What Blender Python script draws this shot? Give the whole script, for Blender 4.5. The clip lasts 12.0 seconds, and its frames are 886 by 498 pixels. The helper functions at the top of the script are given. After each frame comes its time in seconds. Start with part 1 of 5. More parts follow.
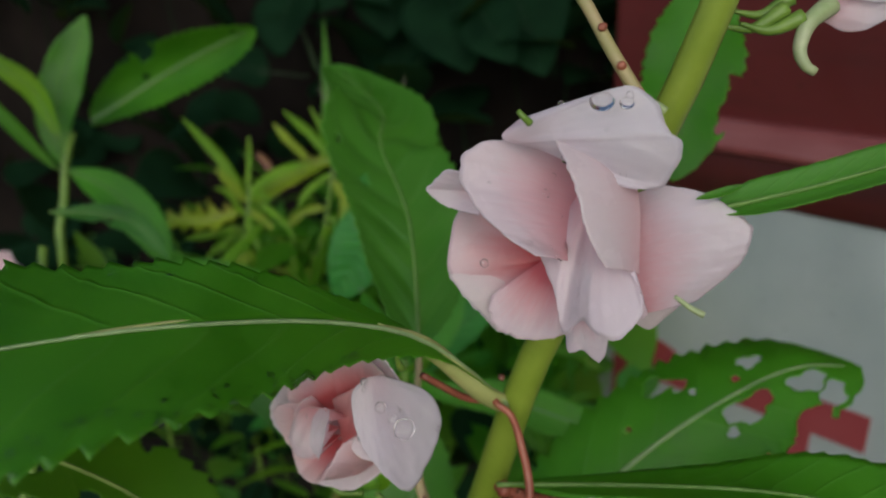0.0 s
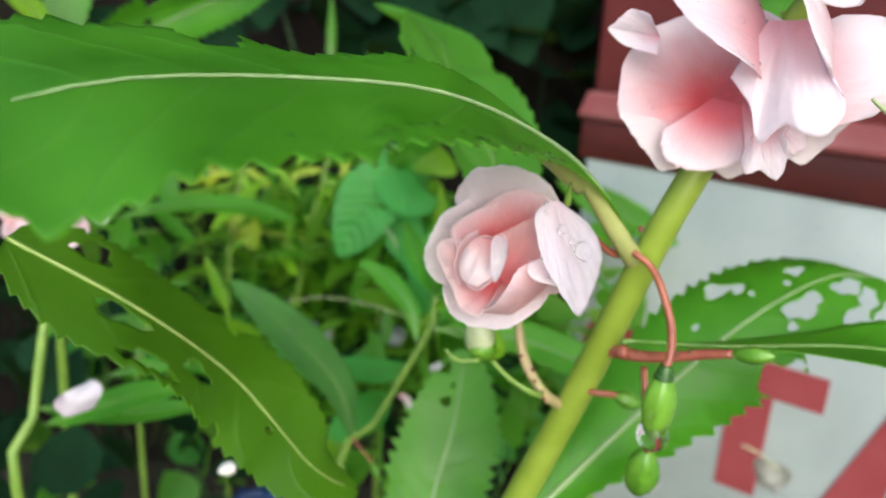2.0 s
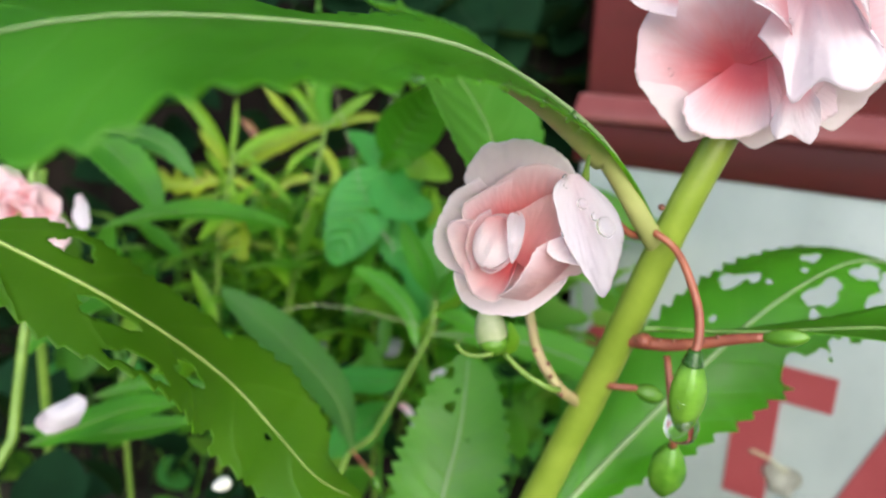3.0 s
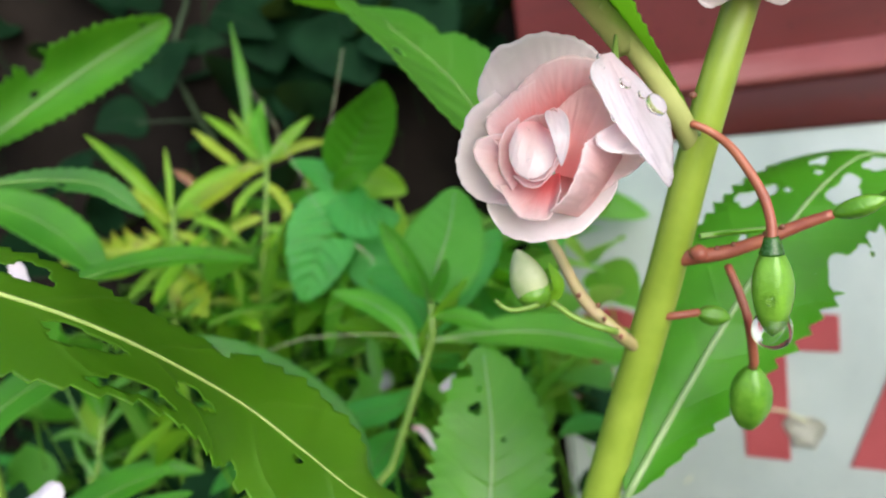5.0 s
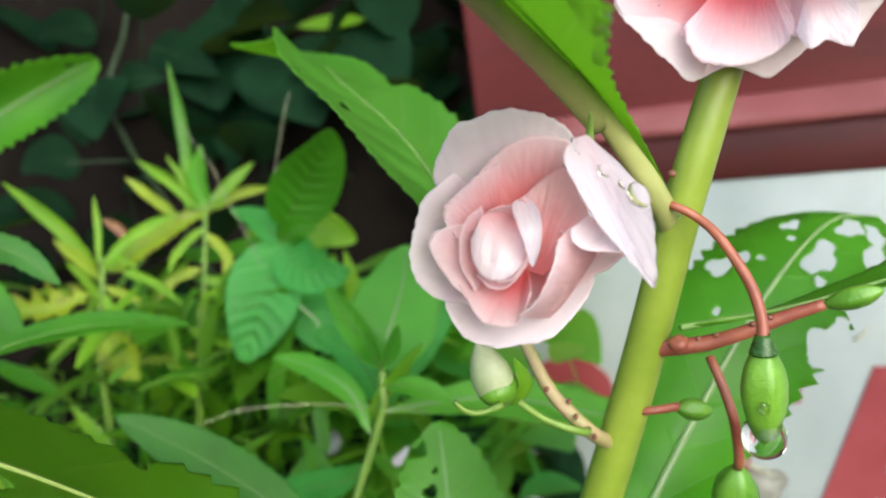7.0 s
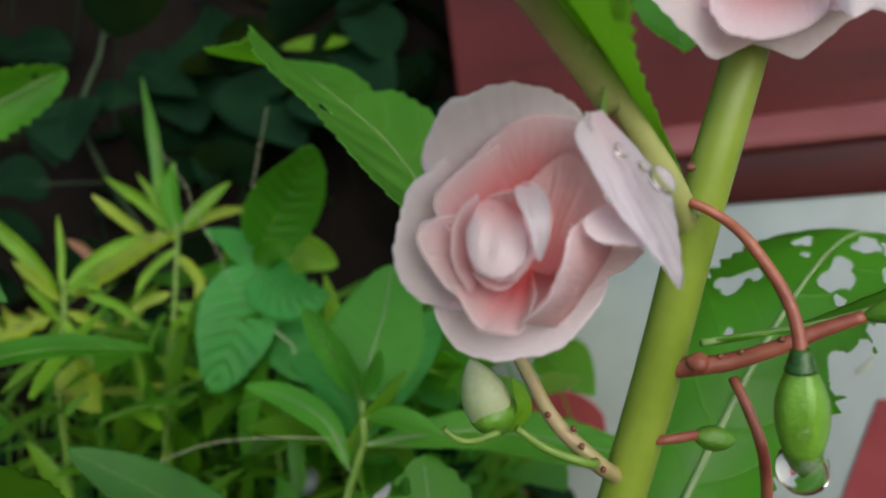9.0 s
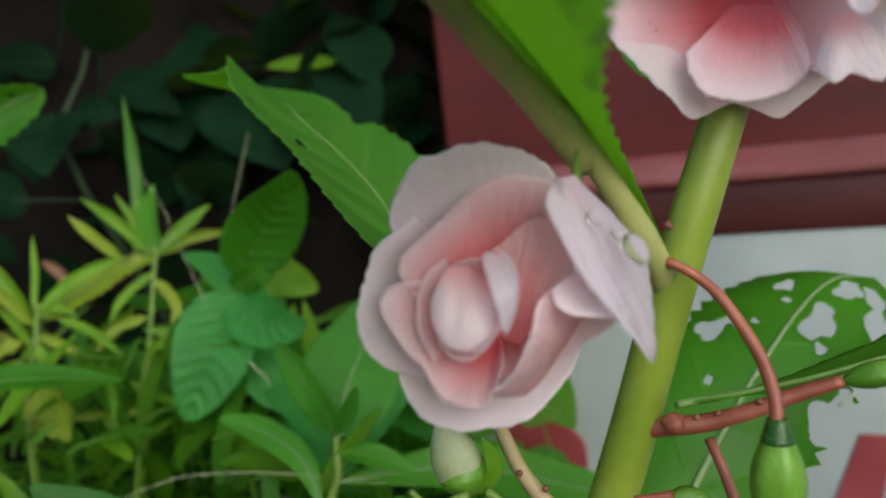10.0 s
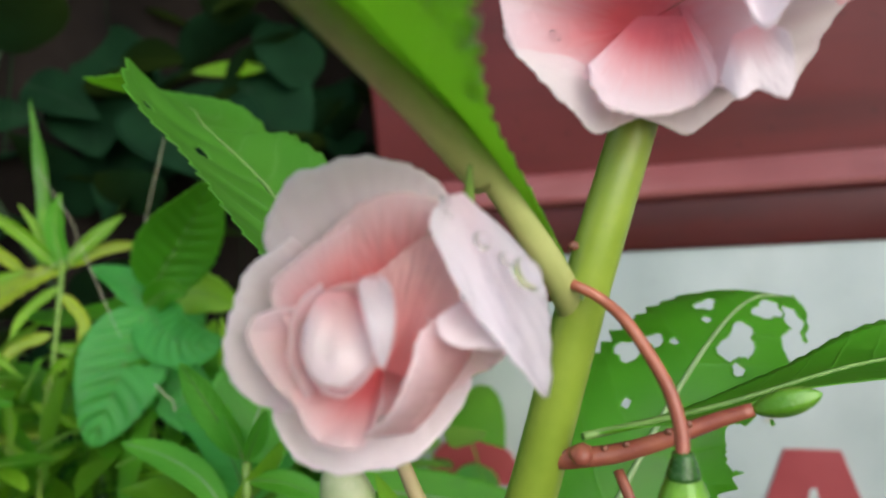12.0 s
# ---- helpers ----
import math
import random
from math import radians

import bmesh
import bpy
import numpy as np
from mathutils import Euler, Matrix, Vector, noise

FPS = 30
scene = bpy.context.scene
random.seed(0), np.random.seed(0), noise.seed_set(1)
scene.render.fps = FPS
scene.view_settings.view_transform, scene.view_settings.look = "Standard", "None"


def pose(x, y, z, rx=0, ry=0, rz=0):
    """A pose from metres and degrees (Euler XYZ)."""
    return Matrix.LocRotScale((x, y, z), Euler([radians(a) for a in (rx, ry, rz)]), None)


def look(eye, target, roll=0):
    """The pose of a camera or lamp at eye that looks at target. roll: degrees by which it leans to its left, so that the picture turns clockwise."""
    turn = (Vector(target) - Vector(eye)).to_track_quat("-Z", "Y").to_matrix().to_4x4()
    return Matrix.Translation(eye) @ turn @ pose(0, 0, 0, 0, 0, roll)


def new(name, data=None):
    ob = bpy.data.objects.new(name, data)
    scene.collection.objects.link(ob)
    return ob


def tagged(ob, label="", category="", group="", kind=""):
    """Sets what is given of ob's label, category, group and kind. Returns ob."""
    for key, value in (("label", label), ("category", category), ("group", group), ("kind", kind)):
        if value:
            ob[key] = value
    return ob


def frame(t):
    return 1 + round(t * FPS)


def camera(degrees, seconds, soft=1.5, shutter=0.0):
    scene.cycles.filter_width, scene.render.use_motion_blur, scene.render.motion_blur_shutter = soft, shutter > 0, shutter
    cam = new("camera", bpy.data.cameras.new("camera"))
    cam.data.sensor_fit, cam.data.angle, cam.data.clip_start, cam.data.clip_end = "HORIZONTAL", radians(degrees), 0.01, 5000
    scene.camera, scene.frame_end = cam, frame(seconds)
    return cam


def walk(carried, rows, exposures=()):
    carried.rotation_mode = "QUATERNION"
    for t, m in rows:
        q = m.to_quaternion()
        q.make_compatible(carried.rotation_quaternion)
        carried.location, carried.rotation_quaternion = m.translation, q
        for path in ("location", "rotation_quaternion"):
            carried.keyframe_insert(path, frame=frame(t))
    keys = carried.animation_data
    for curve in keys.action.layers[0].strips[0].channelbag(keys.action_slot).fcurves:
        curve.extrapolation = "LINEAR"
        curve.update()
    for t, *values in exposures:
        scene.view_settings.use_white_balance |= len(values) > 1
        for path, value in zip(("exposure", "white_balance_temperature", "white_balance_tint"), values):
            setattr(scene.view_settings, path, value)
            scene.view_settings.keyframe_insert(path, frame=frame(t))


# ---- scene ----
cam = camera(62.2, 12.0, 2.0)
cam.data.dof.use_dof, cam.data.dof.focus_distance, cam.data.dof.aperture_fstop = True, 0.150, 12.5
PATH = [
    (0, (0.0019, 0.0004, 0.5504), (-0.3299, 0.3223, 0.3599), -2.58),
    (0.5, (-0.0022, -0.0184, 0.5418), (-0.3240, 0.3153, 0.3544), -1.56),
    (1, (-0.0037, -0.0349, 0.5357), (-0.3138, 0.3127, 0.3540), -0.66),
    (1.5, (-0.0189, -0.0547, 0.5191), (-0.3131, 0.3113, 0.3473), 1.19),
    (2, (-0.0332, -0.0647, 0.5041), (-0.3149, 0.3163, 0.3445), 2.73),
    (2.5, (-0.0372, -0.0599, 0.4990), (-0.3160, 0.3263, 0.3469), 3.29),
    (3, (-0.0433, -0.0605, 0.4908), (-0.3204, 0.3295, 0.3456), 1.55),
    (5, (-0.0732, -0.0574, 0.4592), (-0.3164, 0.3654, 0.3491), -8.70),
    (5.5, (-0.0767, -0.0504, 0.4570), (-0.3037, 0.3821, 0.3499), -8.83),
    (6, (-0.0767, -0.0379, 0.4653), (-0.2954, 0.3991, 0.3596), -8.71),
    (6.5, (-0.0791, -0.0366, 0.4708), (-0.2947, 0.4030, 0.3693), -8.47),
    (8.5, (-0.0913, -0.0263, 0.4578), (-0.3003, 0.4201, 0.3741), -7.03),
    (9, (-0.0922, -0.0205, 0.4588), (-0.2947, 0.4306, 0.3845), -7.48),
    (9.5, (-0.0931, -0.0172, 0.4627), (-0.2912, 0.4366, 0.3934), -7.15),
    (10, (-0.0904, -0.0142, 0.4655), (-0.2853, 0.4413, 0.3985), -6.36),
    (10.5, (-0.0868, -0.0096, 0.4676), (-0.2710, 0.4505, 0.4015), -5.96),
    (11, (-0.0815, -0.0039, 0.4653), (-0.2586, 0.4590, 0.3993), -5.69),
    (11.5, (-0.0865, -0.0038, 0.4607), (-0.2504, 0.4647, 0.4007), -6.11),
    (12, (-0.0857, -0.0020, 0.4649), (-0.2453, 0.4676, 0.4017), -5.41),
]
walk(cam, [(t, look(eye, target, roll)) for t, eye, target, roll in PATH],
     exposures=[(0.0, -0.6, 6150.0, 7.0), (0.5, 0.0, 6150.0, 7.0), (1.0, 0.73, 6150.0, 7.0), (1.5, 0.86, 6150.0, 7.0), (2.0, 0.83, 6150.0, 7.0), (3.0, 0.83, 6150.0, 7.0), (5.0, 0.98, 6150.0, 7.0), (6.5, 1.03, 6150.0, 7.0), (7.6, 0.78, 6150.0, 7.0), (8.4, 0.18, 6150.0, 7.0), (9.5, 0.06, 6150.0, 7.0), (10.5, 0.0, 6150.0, 7.0), (11.0, 0.06, 6150.0, 7.0), (11.5, -0.04, 6150.0, 7.0), (12.0, 0.58, 6150.0, 7.0)])

# world and sun: soft daylight after rain
world = bpy.data.worlds.new("overcast")
scene.world = world
world.use_nodes = True
wn = world.node_tree
sky = wn.nodes.new("ShaderNodeTexSky")
sky.sky_type, sky.sun_disc = "NISHITA", False
sky.sun_elevation, sky.sun_rotation = radians(33), radians(137)
sky.air_density, sky.dust_density = 1.0, 3.0
wn.nodes["Background"].inputs["Strength"].default_value = 0.15
wn.links.new(sky.outputs["Color"], wn.nodes["Background"].inputs["Color"])
sun = new("sun", bpy.data.lights.new("sun", "SUN"))
sun.data.energy, sun.data.angle, sun.data.color = 1.6, radians(75), (0.97, 0.99, 1.0)
sun.matrix_world = look((1.214, -1.343, 1.719), (-0.15, 0.12, 0.42))


# ---- materials ----
def nodes_of(name):
    m = bpy.data.materials.new(name)
    m.use_nodes = True
    t = m.node_tree
    t.nodes.clear()
    out = t.nodes.new("ShaderNodeOutputMaterial")
    return m, t, out


def ramp(t, fac, stops):
    r = t.nodes.new("ShaderNodeValToRGB")
    while len(r.color_ramp.elements) < len(stops):
        r.color_ramp.elements.new(0.5)
    for e, (p, c) in zip(r.color_ramp.elements, stops):
        e.position, e.color = p, (*c, 1)
    t.links.new(fac, r.inputs["Fac"])
    return r.outputs["Color"]


def noise_of(t, scale, detail=4, rough=0.55, coord="Object"):
    c = t.nodes.new("ShaderNodeTexCoord")
    n = t.nodes.new("ShaderNodeTexNoise")
    n.inputs["Scale"].default_value, n.inputs["Detail"].default_value = scale, detail
    n.inputs["Roughness"].default_value = rough
    t.links.new(c.outputs[coord], n.inputs["Vector"])
    return n.outputs["Fac"]


def calc(t, op, a, b=None, c=None):
    n = t.nodes.new("ShaderNodeMath")
    n.operation = op
    for i, v in enumerate((a, b, c)):
        if v is None:
            continue
        if isinstance(v, (int, float)):
            n.inputs[i].default_value = v
        else:
            t.links.new(v, n.inputs[i])
    return n.outputs[0]


def mixc(t, fac, a, b, mode="MIX"):
    n = t.nodes.new("ShaderNodeMix")
    n.data_type, n.blend_type = "RGBA", mode
    for i, v in ((0, fac), (6, a), (7, b)):
        if isinstance(v, (int, float)):
            n.inputs[i].default_value = v
        elif isinstance(v, tuple):
            n.inputs[i].default_value = (*v, 1)
        else:
            t.links.new(v, n.inputs[i])
    return n.outputs[2]


def surface(m, t, out, colour, rough=0.5, bump=None, strength=0.3, dist=0.001, translucent=0.0, spec=0.5, glow=None, coat=0.0):
    p = t.nodes.new("ShaderNodeBsdfPrincipled")
    if isinstance(colour, tuple):
        p.inputs["Base Color"].default_value = (*colour, 1)
    else:
        t.links.new(colour, p.inputs["Base Color"])
    if isinstance(rough, (int, float)):
        p.inputs["Roughness"].default_value = rough
    else:
        t.links.new(rough, p.inputs["Roughness"])
    p.inputs["Specular IOR Level"].default_value = spec
    p.inputs["Coat Weight"].default_value = coat
    p.inputs["Coat Roughness"].default_value = 0.15
    if bump is not None:
        b = t.nodes.new("ShaderNodeBump")
        b.inputs["Strength"].default_value, b.inputs["Distance"].default_value = strength, dist
        t.links.new(bump, b.inputs["Height"])
        t.links.new(b.outputs["Normal"], p.inputs["Normal"])
    last = p.outputs[0]
    if translucent:
        tr = t.nodes.new("ShaderNodeBsdfTranslucent")
        if isinstance(colour, tuple):
            tr.inputs["Color"].default_value = (*colour, 1)
        else:
            t.links.new(glow if glow is not None else colour, tr.inputs["Color"])
        mx = t.nodes.new("ShaderNodeMixShader")
        mx.inputs[0].default_value = translucent
        t.links.new(last, mx.inputs[1])
        t.links.new(tr.outputs[0], mx.inputs[2])
        last = mx.outputs[0]
    t.links.new(last, out.inputs["Surface"])
    return m


def leaf_material(name, dark, light, vein, veins=11, slant=0.16, rough=0.42, translucent=0.48, spots=0.0, edge=None, shine=0.5):
    """Green blade: pinnate veins along the blade's own coordinates, blotches and fine grain."""
    m, t, out = nodes_of(name)
    uv = t.nodes.new("ShaderNodeUVMap")
    sep = t.nodes.new("ShaderNodeSeparateXYZ")
    t.links.new(uv.outputs[0], sep.inputs[0])
    u, v = sep.outputs[0], sep.outputs[1]
    across = calc(t, "ABSOLUTE", calc(t, "MULTIPLY_ADD", v, 2.0, -1.0))
    bend = calc(t, "MULTIPLY", calc(t, "POWER", across, 1.3), slant)
    wob = calc(t, "MULTIPLY", noise_of(t, 60, 2), 0.03)
    along = calc(t, "MULTIPLY", calc(t, "ADD", calc(t, "SUBTRACT", u, bend), wob), float(veins))
    tri_wave = calc(t, "PINGPONG", along, 0.5)
    line = calc(t, "SMOOTH_MIN", calc(t, "MULTIPLY", tri_wave, 13.0), 1.0, 0.3)
    fade = calc(t, "MULTIPLY", calc(t, "SUBTRACT", 1.0, line), calc(t, "MULTIPLY", calc(t, "SUBTRACT", 1.0, calc(t, "MULTIPLY", across, 0.8)), calc(t, "POWER", across, 0.35)))
    blotch = noise_of(t, 45, 5)
    base = ramp(t, blotch, [(0.3, dark), (0.72, light)])
    fine = noise_of(t, 900, 3)
    base = mixc(t, calc(t, "MULTIPLY", fine, 0.25), base, light, "OVERLAY")
    big_patch = ramp(t, noise_of(t, 14, 3), [(0.35, (0.55, 0.62, 0.5)), (0.65, (1.0, 1.0, 1.0))])
    base = mixc(t, 0.55, base, big_patch, "MULTIPLY")
    col = mixc(t, calc(t, "MULTIPLY", fade, 0.38), base, vein)
    if spots:
        s = noise_of(t, 160, 2, 0.4)
        brown = ramp(t, s, [(0.62, (0, 0, 0)), (0.68, (1, 1, 1))])
        col = mixc(t, calc(t, "MULTIPLY", brown, spots), col, (0.16, 0.09, 0.03))
    if edge:
        e = calc(t, "POWER", across, 9.0)
        col = mixc(t, calc(t, "MULTIPLY", e, 0.7), col, edge)
    quilt = calc(t, "ADD", calc(t, "MULTIPLY", line, 0.6), calc(t, "MULTIPLY", noise_of(t, 260, 3), 0.5))
    wet = calc(t, "MULTIPLY_ADD", noise_of(t, 90, 3), 0.5, rough - 0.22)
    glow = mixc(t, 0.75, col, (0.55, 0.92, 0.14))
    return surface(m, t, out, col, wet, quilt, 0.45, 0.0010, translucent, shine, glow)


def petal_material(name, pale, deep, span=0.55, translucent=0.64, hold=0.05):
    """Petal: deeper colour at its foot, fine lengthwise streaks, velvet grain."""
    m, t, out = nodes_of(name)
    uv = t.nodes.new("ShaderNodeUVMap")
    sep = t.nodes.new("ShaderNodeSeparateXYZ")
    t.links.new(uv.outputs[0], sep.inputs[0])
    wave = t.nodes.new("ShaderNodeTexNoise")
    wave.inputs["Scale"].default_value, wave.inputs["Detail"].default_value = 9.0, 3
    mp = t.nodes.new("ShaderNodeMapping")
    mp.inputs["Scale"].default_value = (0.5, 5.0, 1)
    t.links.new(uv.outputs[0], mp.inputs[0])
    t.links.new(mp.outputs[0], wave.inputs["Vector"])
    streak = wave.outputs["Fac"]
    u = calc(t, "ADD", sep.outputs[0], calc(t, "MULTIPLY_ADD", streak, 0.3, -0.15))
    col = ramp(t, u, [(hold, deep), (span, tuple(0.62 * a + 0.38 * b for a, b in zip(pale, deep))), (min(0.95, span + 0.3), pale)])
    col = mixc(t, calc(t, "MULTIPLY", noise_of(t, 110, 5), 0.22), col, tuple(0.86 * a + 0.14 * b for a, b in zip(pale, deep)), "MULTIPLY")
    bump = calc(t, "ADD", calc(t, "MULTIPLY", streak, 0.7), calc(t, "MULTIPLY", noise_of(t, 1500, 2), 0.25))
    glow = mixc(t, 0.4, col, (0.98, 0.93, 0.95))
    return surface(m, t, out, col, calc(t, "MULTIPLY_ADD", noise_of(t, 120, 3), 0.3, 0.10), bump, 0.25, 0.0005, translucent, 0.75, glow, 0.12)


def plain(name, a, b, scale, rough=0.6, bump_scale=None, strength=0.3, dist=0.001, spec=0.5, translucent=0.0, coat=0.0, detail=6):
    m, t, out = nodes_of(name)
    n = noise_of(t, scale, detail)
    col = ramp(t, n, [(0.3, a), (0.7, b)])
    bump = noise_of(t, bump_scale or scale * 4, 5)
    return surface(m, t, out, col, calc(t, "MULTIPLY_ADD", bump, 0.25, rough - 0.12), bump, strength, dist, translucent, spec, None, coat)


GREEN = leaf_material("leaf_green", (0.046, 0.200, 0.007), (0.098, 0.335, 0.016), (0.18, 0.40, 0.06), translucent=0.58)
GREEN_UNDER = leaf_material("leaf_under", (0.145, 0.300, 0.018), (0.205, 0.390, 0.034), (0.30, 0.50, 0.10), rough=0.55, translucent=0.62, shine=0.3)
BRIGHT = leaf_material("leaf_bright", (0.050, 0.190, 0.006), (0.100, 0.310, 0.014), (0.22, 0.42, 0.06))
# deep shade of the background is put into this near-black leaf colour
SHADED = leaf_material("leaf_shaded", (0.004, 0.016, 0.007), (0.010, 0.036, 0.015), (0.016, 0.048, 0.020), veins=7, translucent=0.04, rough=0.75, shine=0.04)
WET = leaf_material("leaf_wet", (0.024, 0.115, 0.010), (0.050, 0.190, 0.022), (0.10, 0.26, 0.05), veins=9, rough=0.5, translucent=0.40, shine=0.4)
MINT = leaf_material("leaf_mint", (0.046, 0.27, 0.046), (0.10, 0.42, 0.095), (0.16, 0.46, 0.15), veins=8, slant=0.2, rough=0.5)
YELLOW = leaf_material("leaf_yellow", (0.26, 0.37, 0.012), (0.44, 0.50, 0.030), (0.50, 0.55, 0.09), spots=0.6, edge=(0.26, 0.12, 0.03))
OLIVE = leaf_material("leaf_olive", (0.058, 0.155, 0.004), (0.098, 0.220, 0.008), (0.13, 0.26, 0.02), veins=5, translucent=0.42, shine=0.3)
YOUNG = leaf_material("leaf_young", (0.080, 0.330, 0.030), (0.150, 0.450, 0.062), (0.34, 0.58, 0.16), veins=17, slant=0.42, translucent=0.5)
SOFT = leaf_material("leaf_soft", (0.072, 0.235, 0.022), (0.125, 0.335, 0.042), (0.26, 0.46, 0.14), translucent=0.45, shine=0.4)
FRESH = leaf_material("leaf_fresh", (0.080, 0.310, 0.018), (0.150, 0.430, 0.036), (0.28, 0.52, 0.10))
LIME = leaf_material("leaf_lime", (0.15, 0.34, 0.008), (0.27, 0.46, 0.020), (0.36, 0.52, 0.06))
PINK = petal_material("petal_pink", (0.90, 0.74, 0.77), (0.84, 0.26, 0.27), 0.42)
ROSE = petal_material("petal_rose", (0.91, 0.77, 0.79), (0.88, 0.40, 0.41), 0.60, hold=0.18)
BLUSH = petal_material("petal_blush", (0.91, 0.84, 0.88), (0.90, 0.54, 0.58), 0.33)
PALE = petal_material("petal_pale", (0.90, 0.83, 0.84), (0.88, 0.68, 0.69), 0.4)
BOWL = petal_material("petal_bowl", (0.88, 0.74, 0.77), (0.80, 0.11, 0.13), 0.60, hold=0.20)
LIP = petal_material("petal_lip", (0.90, 0.80, 0.85), (0.84, 0.24, 0.28), 0.50, hold=0.08)
LIP_FRONT = petal_material("petal_front_lip", (0.88, 0.76, 0.80), (0.83, 0.22, 0.25), 0.60, hold=0.28)
HEART_RIM = petal_material("petal_heart_rim", (0.88, 0.72, 0.74), (0.84, 0.20, 0.21), 0.66, hold=0.28)
PINK_IN = petal_material("petal_inner", (0.88, 0.62, 0.63), (0.86, 0.34, 0.35), 0.60, hold=0.15)
ROSE_OUT = petal_material("petal_outside", (0.90, 0.76, 0.78), (0.84, 0.56, 0.55), 0.8, hold=0.1)
PINK_SIDE = petal_material("petal_side", (0.89, 0.80, 0.84), (0.88, 0.44, 0.49), 0.5, hold=0.05)
WHITE_PETAL = petal_material("petal_white", (0.84, 0.80, 0.85), (0.82, 0.70, 0.75), 0.25)
STEM = plain("stem_green", (0.175, 0.255, 0.020), (0.250, 0.335, 0.040), 70, 0.38, 500, 0.2, 0.0004, 0.5, 0.0)
STALK_RED = plain("stalk_red", (0.20, 0.045, 0.030), (0.38, 0.13, 0.07), 120, 0.4, 700, 0.25, 0.0004, 0.5, 0.1)
STALK_PALE = plain("stalk_pale", (0.30, 0.28, 0.10), (0.42, 0.30, 0.17), 150, 0.45, 700, 0.25, 0.0004)
BIG_UNDER = leaf_material("leaf_big_under", (0.125, 0.225, 0.012), (0.185, 0.300, 0.022), (0.30, 0.40, 0.10), rough=0.55, translucent=0.62, shine=0.3)
KEEL = plain("keel_olive", (0.30, 0.33, 0.10), (0.40, 0.42, 0.15), 120, 0.45, 600, 0.25, 0.0004, 0.5, 0.0)
STALK_GREEN = plain("stalk_green", (0.10, 0.19, 0.02), (0.17, 0.28, 0.04), 150, 0.45, 700, 0.25, 0.0004)
RIB = plain("midrib_pale", (0.17, 0.33, 0.06), (0.25, 0.42, 0.11), 200, 0.45, 900, 0.2, 0.0003, 0.5, 0.4)
RIB_THICK = plain("midrib_thick", (0.36, 0.52, 0.22), (0.46, 0.60, 0.30), 200, 0.45, 900, 0.2, 0.0003, 0.5, 0.5)
RIB_YELLOW = plain("midrib_yellow", (0.22, 0.32, 0.06), (0.32, 0.41, 0.12), 200, 0.45, 900, 0.2, 0.0003)
POD = plain("capsule_green", (0.055, 0.20, 0.008), (0.20, 0.42, 0.04), 90, 0.20, 1200, 0.4, 0.0006, 0.6, 0.25)
WET_NECK = plain("capsule_neck", (0.012, 0.060, 0.006), (0.040, 0.130, 0.012), 150, 0.25, 1200, 0.3, 0.0004, 0.6, 0.15)
BUD = plain("bud_pale", (0.30, 0.42, 0.15), (0.62, 0.64, 0.42), 110, 0.4, 900, 0.2, 0.0004, 0.5, 0.25)
# stalk green darkened for the shade the vine stands in
STALK_SHADED = plain("stalk_shaded", (0.012, 0.030, 0.008), (0.026, 0.058, 0.016), 120, 0.6, 600, 0.25, 0.0004)
SPOT = plain("node_brown", (0.10, 0.035, 0.02), (0.20, 0.07, 0.035), 300, 0.5)
THREAD = plain("dry_stalk", (0.42, 0.42, 0.24), (0.55, 0.52, 0.36), 300, 0.6)
SOIL = plain("soil", (0.022, 0.020, 0.015), (0.055, 0.048, 0.036), 30, 0.9, 120, 0.9, 0.006, 0.15)
# darker than the brown wood itself: background shade is in the colour
WOOD = plain("shaded_dark_wood", (0.005, 0.004, 0.0034), (0.018, 0.0138, 0.0115), 14, 0.9, 60, 0.6, 0.003, 0.08)


def painted(name, a, b, stain, scale, stretch, amount, rough=0.5, bump_scale=70.0):
    """Old paint: two sizes of mottling, with drawn-out stains."""
    m, t, out = nodes_of(name)
    base = ramp(t, noise_of(t, scale, 8), [(0.32, a), (0.68, b)])
    c = t.nodes.new("ShaderNodeTexCoord")
    mp = t.nodes.new("ShaderNodeMapping")
    mp.inputs["Scale"].default_value = stretch
    n = t.nodes.new("ShaderNodeTexNoise")
    n.inputs["Scale"].default_value, n.inputs["Detail"].default_value = 6.0, 7
    t.links.new(c.outputs["Object"], mp.inputs[0])
    t.links.new(mp.outputs[0], n.inputs["Vector"])
    mask = ramp(t, n.outputs["Fac"], [(0.48, (0, 0, 0)), (0.72, (1, 1, 1))])
    col = mixc(t, calc(t, "MULTIPLY", mask, amount), base, stain)
    speck = ramp(t, noise_of(t, 210, 2, 0.4), [(0.70, (0, 0, 0)), (0.76, (1, 1, 1))])
    col = mixc(t, calc(t, "MULTIPLY", speck, amount * 0.7), col, tuple(0.5 * v for v in stain))
    bump = noise_of(t, bump_scale, 5)
    return surface(m, t, out, col, calc(t, "MULTIPLY_ADD", bump, 0.3, rough - 0.15), bump, 0.2, 0.0012)


SIGN_WHITE = painted("sign_white", (0.305, 0.352, 0.340), (0.40, 0.44, 0.425), (0.19, 0.21, 0.19), 14, (2.0, 1.0, 0.9), 0.35)
WALL_RED = painted("red_paint", (0.086, 0.0105, 0.010), (0.122, 0.020, 0.019), (0.040, 0.010, 0.009), 10, (1.0, 1.0, 9.0), 0.55, 0.45)
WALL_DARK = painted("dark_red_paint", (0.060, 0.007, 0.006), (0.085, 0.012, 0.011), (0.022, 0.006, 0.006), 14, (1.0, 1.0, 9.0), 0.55)
